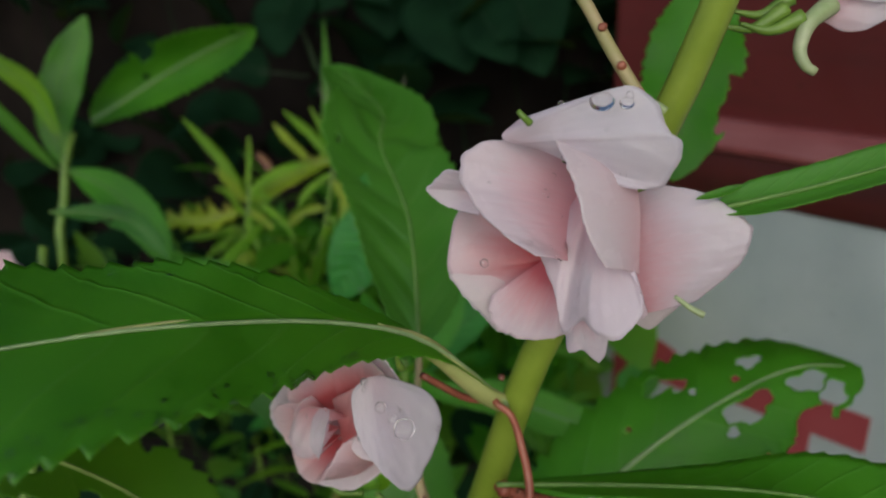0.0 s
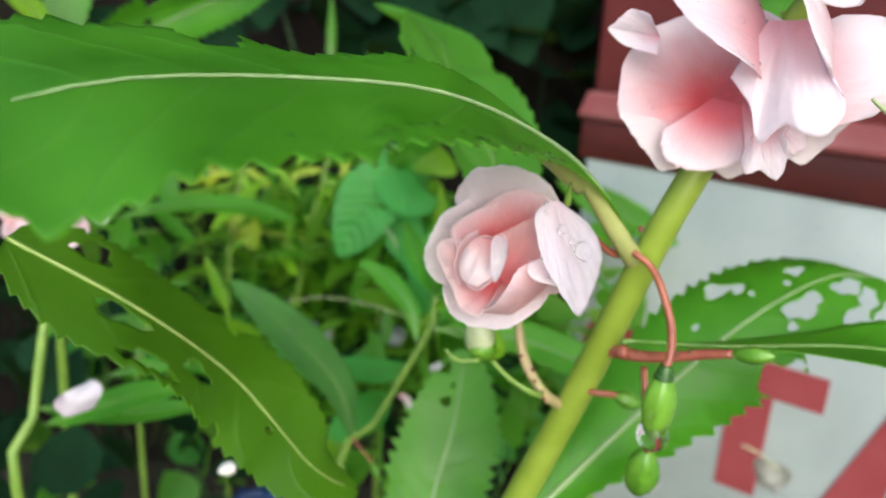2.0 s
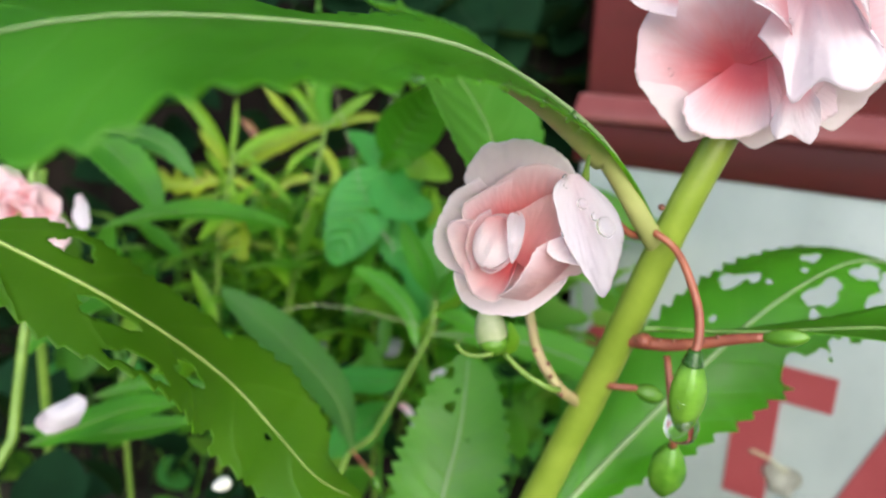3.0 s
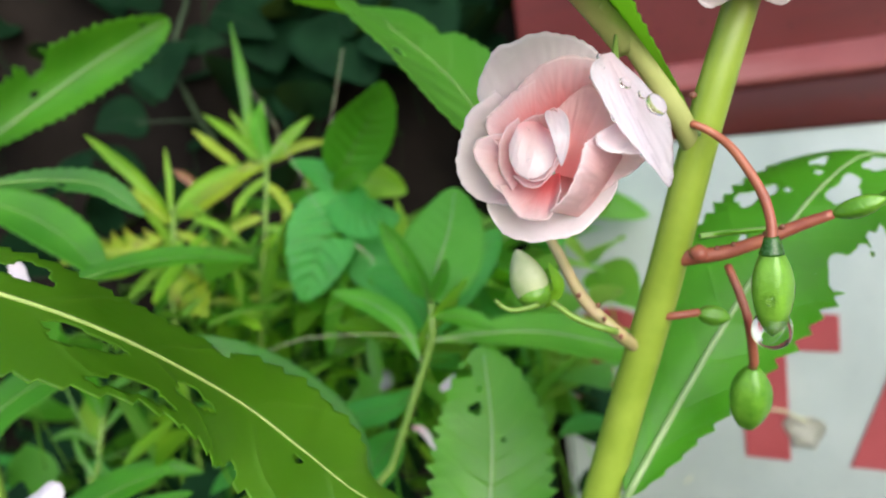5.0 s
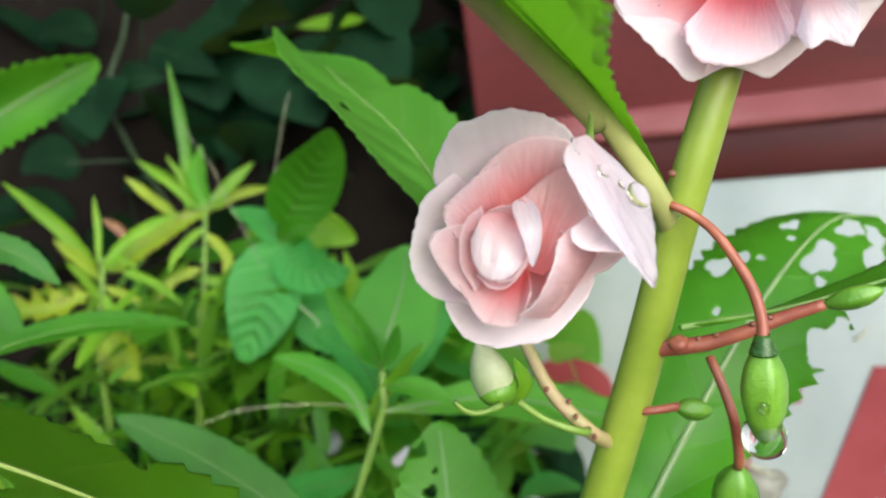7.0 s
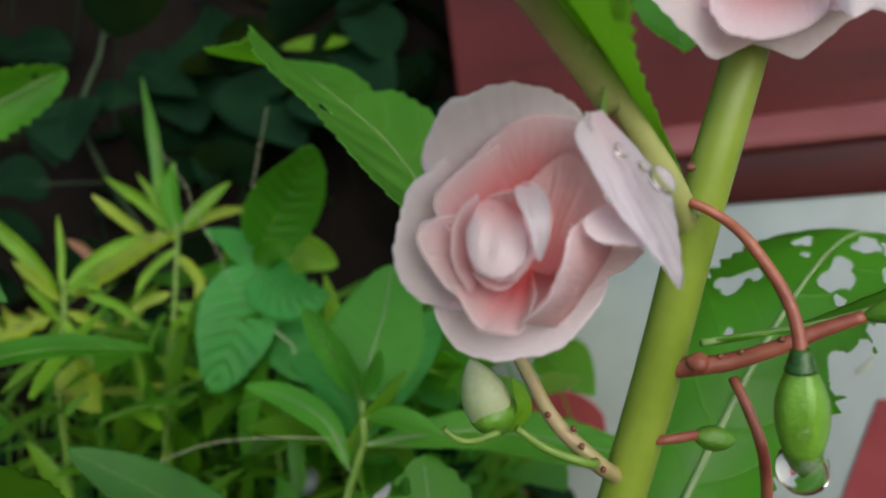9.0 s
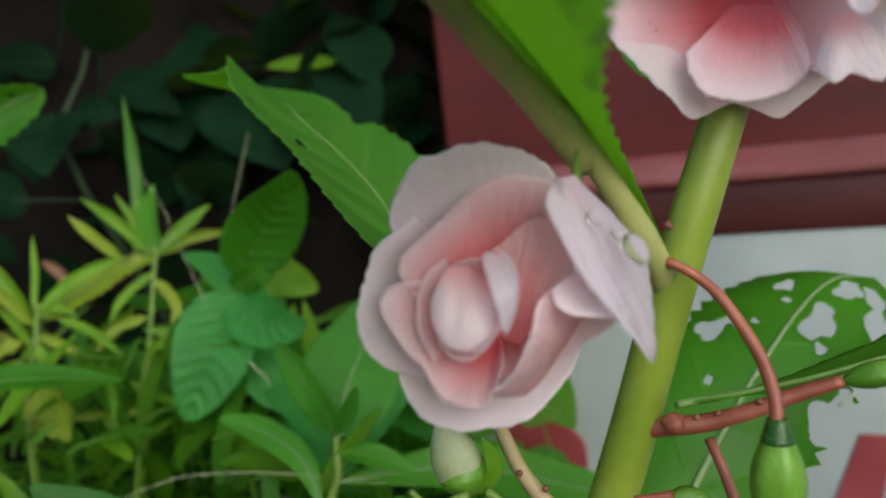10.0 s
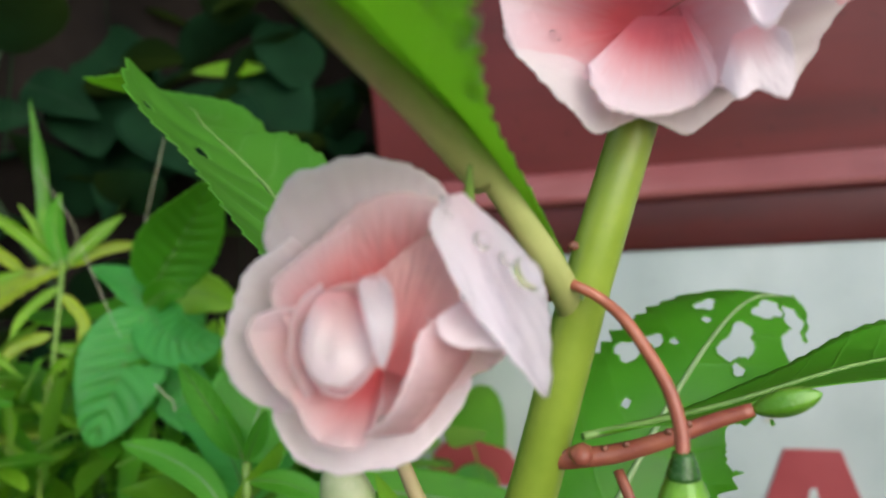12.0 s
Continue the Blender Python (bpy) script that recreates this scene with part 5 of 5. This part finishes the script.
leaf(herb, [(-0.3187, 0.2680, 0.4165), (-0.3048, 0.2710, 0.4348), (-0.2895, 0.2696, 0.4512), (-0.2797, 0.2665, 0.4636)], (0.75, -0.6, 0.1), 0.0175, (GREEN, BRIGHT), ovate, 0.0006, cup=0.15, serr=0.04, teeth=12, nu=56, nv=20, quilt=0.05, label="upright oval bright green leaf")
leaf(herb, [HN, (-0.3321, 0.2675, 0.4208), (-0.3489, 0.2660, 0.4287)], UPWARD, 0.0085, HM, ovate, 0.0005, cup=0.2, quilt=0.08)
leaf(herb, [(-0.3262, 0.2707, 0.3974), (-0.3085, 0.2625, 0.3731), (-0.2940, 0.2611, 0.3589), (-0.2782, 0.2619, 0.3507)], (0.4, -0.65, 0.6), 0.0135, HM, ovate, 0.0006, cup=0.1, quilt=0.08)
leaf(herb, [HN, (-0.3477, 0.2727, 0.4063), (-0.3718, 0.2703, 0.4032), (-0.3995, 0.2676, 0.4071)], UPWARD, 0.0090, (BRIGHT, GREEN_UNDER), ovate, 0.0005, cup=0.2)
leaf(herb, [HN, (-0.3068, 0.2629, 0.4166), (-0.2938, 0.2605, 0.4155)], TO_CAM, 0.0065, (BRIGHT, GREEN_UNDER), ovate, 0.0005, cup=0.3)
leaf(herb, [(-0.3305, 0.2831, 0.4097), (-0.3190, 0.3010, 0.4087), (-0.3070, 0.3166, 0.3981)], TO_CAM, 0.0110, (LIME, GREEN_UNDER), ovate, 0.0005, cup=0.2)

# ---- yellowing weed ----
weed = thing("yellow_weed", (-0.42, 0.22, 0.0), "yellowing weed with narrow spotted leaves", "plant")
W2 = (-0.3792, 0.2601, 0.4251)
part("main_stem", tube([(-0.41, 0.20, 0.0), (-0.412, 0.205, 0.2), (-0.4058, 0.2118, 0.3619), (-0.4043, 0.2192, 0.3883), (-0.4038, 0.2260, 0.4149)], 0.0020, 0.0014, 18, 8, 1, 0.05), STALK_GREEN, weed)
part("main_stem", tube([(-0.40, 0.25, 0.0), (-0.405, 0.245, 0.2), (-0.3726, 0.2450, 0.3502), (-0.3691, 0.2566, 0.3897), (-0.3674, 0.2681, 0.4326)], 0.0019, 0.0013, 18, 8, 1, 0.05), STALK_GREEN, weed)
YM, LM = (YELLOW, YELLOW), (LIME, LIME)


def weed_leaf(ctrl, hw, mats, turn=TO_CAM, serr=0.04, teeth=9):
    """A narrow folded leaf of the weed, with its own fold and turn."""
    r = random.Random(round(1e4 * (ctrl[-1][0] + 3 * ctrl[-1][2])))
    leaf(weed, ctrl, turn, hw, mats, lance_long, 0.0004, RIB_YELLOW, cup=r.uniform(0.2, 0.6), twist=r.uniform(-0.7, 0.7), wave=0.10, waves=2.0,
         nu=48, nv=10, seed=r.randrange(99), serr=serr, teeth=teeth)


weed_leaf([(-0.4062, 0.223, 0.4079), (-0.4139, 0.2167, 0.4299), (-0.4233, 0.2086, 0.4481), (-0.4292, 0.2006, 0.4599)], 0.004, LM)
weed_leaf([(-0.405, 0.2243, 0.4107), (-0.405, 0.2284, 0.427), (-0.4069, 0.2321, 0.4463)], 0.0018, LM)
weed_leaf([(-0.4008, 0.2256, 0.407), (-0.3926, 0.2396, 0.415), (-0.3805, 0.2558, 0.4237), (-0.3674, 0.2717, 0.4288)], 0.007, YM, serr=0.2, teeth=11, turn=(0.3, -0.8, 0.5))
weed_leaf([(-0.3982, 0.2225, 0.4123), (-0.3872, 0.2329, 0.4232), (-0.376, 0.2421, 0.429), (-0.3671, 0.2493, 0.4313)], 0.003, LM)
weed_leaf([(-0.3772, 0.2552, 0.4299), (-0.3834, 0.2486, 0.4397), (-0.3927, 0.2414, 0.4537)], 0.0028, YM)
weed_leaf([(-0.3983, 0.2417, 0.4201), (-0.4048, 0.2402, 0.4278), (-0.4118, 0.238, 0.4336)], 0.0028, (SPOT, SPOT))
weed_leaf([(-0.4053, 0.2227, 0.4048), (-0.4104, 0.2172, 0.4167), (-0.4169, 0.2109, 0.4283)], 0.0031, YM)
weed_leaf([(-0.4062, 0.2201, 0.3961), (-0.4075, 0.2164, 0.4074), (-0.4115, 0.2109, 0.4169)], 0.0027, LM)
weed_leaf([(-0.3865, 0.2218, 0.4081), (-0.3683, 0.2239, 0.4012), (-0.352, 0.2237, 0.3894)], 0.0024, LM)
weed_leaf([(-0.3986, 0.2215, 0.4088), (-0.3896, 0.2243, 0.4132), (-0.3799, 0.2253, 0.4081)], 0.0018, LM)
weed_leaf([(-0.4094, 0.2187, 0.3972), (-0.4177, 0.202, 0.3943), (-0.427, 0.1862, 0.3967), (-0.4342, 0.1706, 0.3959)], 0.0073, YM, serr=0.9, teeth=6, turn=(0.3, -0.7, 0.6))
weed_leaf([(-0.4089, 0.2169, 0.3891), (-0.4225, 0.2028, 0.3842), (-0.4342, 0.1902, 0.3815)], 0.0027, LM)
weed_leaf([(-0.3938, 0.2104, 0.3776), (-0.3828, 0.2081, 0.368), (-0.3728, 0.2048, 0.3569)], 0.0092, YM, serr=0.3, teeth=7)
weed_leaf([(-0.4045, 0.2213, 0.3973), (-0.3948, 0.2184, 0.3883), (-0.3812, 0.2159, 0.3731)], 0.0024, LM)
weed_leaf([(-0.403, 0.2227, 0.4), (-0.3883, 0.2282, 0.391), (-0.3753, 0.231, 0.3745)], 0.0027, YM)
weed_leaf([(-0.4131, 0.2257, 0.3867), (-0.4233, 0.2117, 0.375), (-0.4303, 0.2, 0.366)], 0.0028, LM)
weed_leaf([(-0.3675, 0.2673, 0.4295), (-0.3672, 0.2665, 0.4487), (-0.3614, 0.2675, 0.4641)], 0.0048, (FRESH, LIME))
weed_leaf([(-0.3686, 0.2671, 0.431), (-0.3726, 0.2685, 0.4452), (-0.3764, 0.2698, 0.4582)], 0.0025, LM)
weed_leaf([(-0.3664, 0.268, 0.43), (-0.3565, 0.2789, 0.4412), (-0.3469, 0.2892, 0.4507)], 0.0035, LM)
weed_leaf([(-0.3653, 0.2684, 0.4292), (-0.3541, 0.2815, 0.4351), (-0.3408, 0.2945, 0.4358)], 0.0029, YM)
weed_leaf([(-0.3687, 0.2666, 0.4291), (-0.3789, 0.2573, 0.448), (-0.3884, 0.2469, 0.4614)], 0.0032, LM)
weed_leaf([(-0.3739, 0.2698, 0.4297), (-0.38, 0.2683, 0.4482), (-0.3857, 0.2656, 0.461)], 0.0022, LM)
weed_leaf([(-0.3792, 0.2665, 0.4275), (-0.3818, 0.2773, 0.4651), (-0.3909, 0.2869, 0.5113)], 0.0035, (BRIGHT, LIME))
weed_leaf([(-0.3731, 0.2509, 0.3749), (-0.3606, 0.2545, 0.3866), (-0.3475, 0.2521, 0.3723)], 0.0025, LM)
weed_leaf([(-0.3775, 0.2472, 0.3695), (-0.3616, 0.2479, 0.3618), (-0.3411, 0.2515, 0.3565)], 0.0025, LM)
weed_leaf([(-0.3882, 0.2373, 0.3522), (-0.3743, 0.2425, 0.3437), (-0.3585, 0.2518, 0.3478)], 0.0029, LM)
weed_leaf([(-0.3809, 0.2371, 0.3825), (-0.373, 0.2322, 0.3693), (-0.3682, 0.2257, 0.3564)], 0.0028, LM)
weed_leaf([(-0.4022, 0.231, 0.3564), (-0.389, 0.243, 0.3535), (-0.3747, 0.2558, 0.3515)], 0.0025, YM)
weed_leaf([(-0.3672, 0.2644, 0.4171), (-0.3543, 0.2621, 0.4039), (-0.3529, 0.2536, 0.3898)], 0.0029, YM)
weed_leaf([(-0.3685, 0.2646, 0.4204), (-0.3766, 0.2521, 0.4107), (-0.3789, 0.2425, 0.4002)], 0.0025, LM)
weed_leaf([(-0.3707, 0.2582, 0.3992), (-0.3799, 0.2467, 0.396), (-0.385, 0.2359, 0.3862)], 0.0029, YM)
weed_leaf([(-0.3695, 0.2572, 0.3929), (-0.3527, 0.2646, 0.3869), (-0.3419, 0.2667, 0.3728)], 0.0029, LM)
part("seed_stalk", tube([W2, (-0.3473, 0.2587, 0.4422), (-0.3640, 0.2582, 0.4767)], 0.00018, 0.00013, 14, 6), THREAD, weed)
part("seed_stalk", tube([(-0.3463, 0.2589, 0.4409), (-0.3240, 0.2431, 0.4221), (-0.3089, 0.2348, 0.4029)], 0.00018, 0.00013, 12, 6), THREAD, weed)
part("seed_stalk", tube([(-0.3247, 0.2664, 0.4235), (-0.3178, 0.2719, 0.4527), (-0.3090, 0.2788, 0.4838)], 0.00018, 0.00013, 12, 6, 1, 0.4), THREAD, weed)
leaf(weed, [(-0.3580, 0.1112, 0.3988), (-0.3413, 0.1339, 0.4039), (-0.3243, 0.1558, 0.4027), (-0.3053, 0.1792, 0.3946)], (0.25, -0.45, 0.86), 0.0105, (GREEN, GREEN_UNDER), lance, 0.0006, cup=0.25, serr=0.07, teeth=18, nu=70, nv=24, holes=[(0.79, -0.2, 0.025, 0.16)], label="wet toothed leaf with a hole")

web = thing("dry_stalk", (-0.2876, 0.1829, 0.3569), "thin bent dry grass stalk leaning between the leaves", "dry stalk")
part("stalk", tube([(-0.3048, 0.1664, 0.3544), (-0.2963, 0.1753, 0.3560), (-0.2876, 0.1829, 0.3569), (-0.2635, 0.1907, 0.3566), (-0.2360, 0.1976, 0.3537), (-0.2151, 0.2017, 0.3508)], 0.00019, 0.00015, 24, 6, 1, 0.2), THREAD, web)
twig = thing("twig", (-0.2596, 0.2025, 0.3885), "tiny dry twig hanging on a leaf", "twig")
part("twig", tube([(-0.2654, 0.2009, 0.3953), (-0.2610, 0.2002, 0.3918), (-0.2579, 0.2001, 0.3892), (-0.2573, 0.1995, 0.3857)], 0.0003, 0.0002, 10, 6), THREAD, twig)

# ---- dark climber on the timber, shade put into its leaf colour ----
vine = thing("climbing_vine", (-0.50, 0.42, 0.0), "dark climbing vine, its deep shade put into the leaf colour", "plant")
part("main_stem", tube([(-0.50, 0.42, 0.0), (-0.50, 0.42, 0.3), (-0.5234, 0.3604, 0.4888), (-0.5262, 0.3824, 0.5352), (-0.5242, 0.4128, 0.6041)], 0.0022, 0.0016, 20, 8), STALK_SHADED, vine)
DM = (SHADED, SHADED)
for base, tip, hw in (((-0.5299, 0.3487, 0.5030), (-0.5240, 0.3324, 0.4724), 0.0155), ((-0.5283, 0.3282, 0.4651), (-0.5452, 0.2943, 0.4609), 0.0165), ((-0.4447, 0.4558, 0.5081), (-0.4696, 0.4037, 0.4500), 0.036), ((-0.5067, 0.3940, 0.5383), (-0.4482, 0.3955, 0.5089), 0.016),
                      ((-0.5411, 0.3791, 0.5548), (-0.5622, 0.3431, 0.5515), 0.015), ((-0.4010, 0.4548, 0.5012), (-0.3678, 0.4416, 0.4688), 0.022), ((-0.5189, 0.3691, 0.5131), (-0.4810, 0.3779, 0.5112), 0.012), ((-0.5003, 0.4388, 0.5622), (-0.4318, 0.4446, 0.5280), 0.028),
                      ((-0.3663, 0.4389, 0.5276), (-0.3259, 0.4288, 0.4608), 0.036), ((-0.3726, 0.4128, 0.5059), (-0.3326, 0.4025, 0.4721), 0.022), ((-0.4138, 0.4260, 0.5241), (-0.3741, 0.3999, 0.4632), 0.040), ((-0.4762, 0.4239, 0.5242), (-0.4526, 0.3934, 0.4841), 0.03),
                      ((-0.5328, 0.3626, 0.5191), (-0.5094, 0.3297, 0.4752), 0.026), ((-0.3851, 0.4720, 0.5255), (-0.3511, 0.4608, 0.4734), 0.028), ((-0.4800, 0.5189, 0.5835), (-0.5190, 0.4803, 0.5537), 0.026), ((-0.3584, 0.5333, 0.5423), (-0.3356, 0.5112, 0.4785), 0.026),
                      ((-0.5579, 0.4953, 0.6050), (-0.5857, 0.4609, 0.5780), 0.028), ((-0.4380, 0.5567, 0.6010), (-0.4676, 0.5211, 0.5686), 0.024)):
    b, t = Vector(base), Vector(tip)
    leaf(vine, [b, b.lerp(t, 0.5) + Vector((0, -0.004, 0.004)), t], (0.45, -0.8, 0.35), hw, DM, tipped, 0.0005, STALK_SHADED, cup=0.15, nu=26, nv=12, quilt=0.04)
part("tendril", tube([(-0.5434, 0.3070, 0.4611), (-0.5241, 0.3239, 0.4623), (-0.4972, 0.3437, 0.4587)], 0.0008, 0.0005, 12, 6), STALK_SHADED, vine)
leaf(vine, [(-0.4022, 0.4336, 0.5367), (-0.3745, 0.4343, 0.5351), (-0.3441, 0.4359, 0.5323)], TO_CAM, 0.0085, (LIME, LIME), lance, 0.0005, cup=0.2, nu=24, nv=8)

# ---- undergrowth ----
def undergrowth(name, count, region, sizes, mats, seed, label, narrow):
    """Many small leaves on the ground's herbs, joined."""
    r = random.Random(seed)
    bm = bmesh.new()
    uvl = bm.loops.layers.uv.new("UVMap")
    for _ in range(count):
        c = region(r)
        size = r.uniform(*sizes)
        q = Matrix.Rotation(r.uniform(0, 2 * math.pi), 3, "Z") @ Matrix.Rotation(r.gauss(0.45, 0.4), 3, "X") @ Matrix.Rotation(r.gauss(0, 0.35), 3, "Y")
        rows, w = [], size * r.uniform(*narrow)
        bend = r.uniform(-0.1, 0.35)
        for i in range(7):
            u = i / 6
            h = w * math.sin(math.pi * (0.04 + 0.95 * u) ** 0.8) ** 0.8
            rows.append([(bm.verts.new(c + q @ Vector((x * h, size * (u - 0.1), abs(x) * h * 0.35 - bend * size * u * u))), u, x / 2 + 0.5) for x in (-1, 0, 1)])
        k = r.randrange(len(mats))
        for a, b in zip(rows, rows[1:]):
            for j in (0, 1):
                quad = (a[j], a[j + 1], b[j + 1], b[j])
                f = bm.faces.new([v[0] for v in quad])
                f.material_index = k
                for l, v in zip(f.loops, quad):
                    l[uvl].uv = (v[1], v[2])
        if r.random() < 0.5:
            p = [bm.verts.new(c + q @ Vector((dx, -0.1 * size, 0))) for dx in (-0.0006, 0.0006)]
            way = Vector((r.uniform(-0.02, 0.02), r.uniform(-0.02, 0.02), -0.06))
            g = [bm.verts.new(v.co + way) for v in p]
            f = bm.faces.new((p[0], p[1], g[1], g[0]))
            f.material_index = k
    return tagged(part(name, bm, mats), label, "undergrowth", kind="stuff")


def low_bed(r):
    x = r.uniform(-0.78, -0.20)
    return Vector((x, r.uniform(0.20, 0.50), r.uniform(0.10, 0.27) + 0.05 * r.random()))


def weed_bed(r):
    return Vector((r.gauss(-0.39, 0.06), r.gauss(0.27, 0.05), r.uniform(0.22, 0.385)))


def left_bed(r):
    return Vector((r.uniform(-0.75, -0.30), r.uniform(0.02, 0.22), r.uniform(0.05, 0.27)))


# first and third bed: near-black leaves hold the shade between plants as colour
undergrowth("undergrowth", 420, low_bed, (0.02, 0.055), (GREEN, SHADED, SHADED, MINT), 11, "dense low green leaves of mixed herbs", (0.22, 0.42))
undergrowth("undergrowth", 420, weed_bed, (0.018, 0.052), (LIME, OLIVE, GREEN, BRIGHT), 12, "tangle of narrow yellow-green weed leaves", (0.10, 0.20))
undergrowth("undergrowth", 110, left_bed, (0.025, 0.05), (GREEN, SHADED, SHADED, SHADED), 13, "small round leaves near the ground", (0.35, 0.5))


def mid_bed(r):
    return Vector((r.gauss(-0.275, 0.035), r.uniform(0.29, 0.37), r.uniform(0.24, 0.375)))


undergrowth("undergrowth", 90, mid_bed, (0.03, 0.055), (MINT, BRIGHT, GREEN), 15, "soft green leaves between the herbs", (0.25, 0.4))


def shade_bed(r):
    k = r.random()
    p = A.lerp(B, k) + out_n * 0 + Vector((0.1 * r.random(), -0.02 - 0.14 * r.random(), 0))
    return Vector((min(p.x, -0.33), p.y, r.uniform(0.18, 0.72)))


# leaf colour near black, for the shade against the timber
undergrowth("climber_foliage", 300, shade_bed, (0.035, 0.075), (SHADED,), 14, "dark leaves of a climber covering the old timber, deep shade put into their colour", (0.3, 0.45))

# ---- small things ----
husk = thing("dried_husk", (-0.1022, 0.4186, 0.2076), "papery dried seed husk stuck to the sign", "husk")
hx, hy, hz = (-0.1022, 0.4186, 0.2076)
bm = bmesh.new()
ring = [bm.verts.new((hx + 0.011 * math.cos(a) * (1 + 0.25 * math.sin(3 * a)), WY - 0.0012 - 0.0008 * math.sin(5 * a), hz + 0.014 * math.sin(a) * (1 + 0.2 * math.cos(2 * a)))) for a in (k * math.pi / 12 for k in range(24))]
mid = bm.verts.new((hx, WY - 0.0026, hz))
for k in range(24):
    bm.faces.new((ring[k], ring[(k + 1) % 24], mid))
bmesh.ops.solidify(bm, geom=bm.faces[:], thickness=0.0005)
part("husk", bm, HUSK, husk)
part("stalk", tube([(hx - 0.022, WY - 0.003, hz + 0.016), (hx - 0.010, WY - 0.004, hz + 0.015), (hx + 0.003, WY - 0.003, hz + 0.008)], 0.0009, 0.0006, 8, 6), THREAD, husk)
for k, (dx, dz, n) in enumerate(((-0.075, -0.045, 0.003), (0.055, 0.10, 0.0045), (0.02, -0.075, 0.0025), (0.078, 0.135, 0.003))):
    fleck = thing("dry_fleck", (hx + dx, WY, hz + dz), "brown fleck of dry leaf stuck to the sign", "fleck", "flecks on the sign")
    part("fleck", tube([(hx + dx - n, WY - 0.0002, hz + dz - n * 0.8), (hx + dx, WY - 0.0006, hz + dz), (hx + dx + n * 0.7, WY - 0.0002, hz + dz + n)], 0.0008, 0.0004, 6, 6), THREAD, fleck)

sheet = thing("plastic_sheet", (-0.3587, 0.1778, 0.2177), "crumpled blue plastic lying under the plants", "plastic")
bm = bmesh.new()
c0, c1 = Vector((-0.3832, 0.1788, 0.1982)), Vector((-0.3822, 0.2193, 0.2016))
gx, gy = (c1 - c0), Vector((0.02, 0.03, -0.006))
pts = {}
for i in range(19):
    for k in range(9):
        u, v = i / 18, k / 8 - 0.5
        q = c0 + gx * u + gy * v * 1.2
        q.z += 0.012 * noise.noise(Vector((u * 6, v * 5, 2))) - 0.03
        pts[i, k] = bm.verts.new(q)
for i in range(18):
    for k in range(8):
        bm.faces.new((pts[i, k], pts[i + 1, k], pts[i + 1, k + 1], pts[i, k + 1]))
bmesh.ops.solidify(bm, geom=bm.faces[:], thickness=0.0008)
part("sheet", bm, BLUE, sheet)


def stone(at, r, seed):
    t = thing("stone", at, "smooth grey stone between the weeds", "stone", "stones")
    bm = bmesh.new()
    bmesh.ops.create_icosphere(bm, subdivisions=3, radius=1)
    for v in bm.verts:
        v.co = Vector(at) + Vector((v.co.x, v.co.y, v.co.z * 0.75)) * r * (1 + 0.3 * noise.noise(v.co * 1.1 + Vector((seed, 0, 0))))
    part("stone", bm, STONE, t)


stone((-0.3604, 0.2318, 0.2970), 0.010, 1)
stone((-0.3194, 0.2724, 0.2932), 0.008, 2)
stone((-0.3573, 0.2446, 0.2910), 0.007, 3)
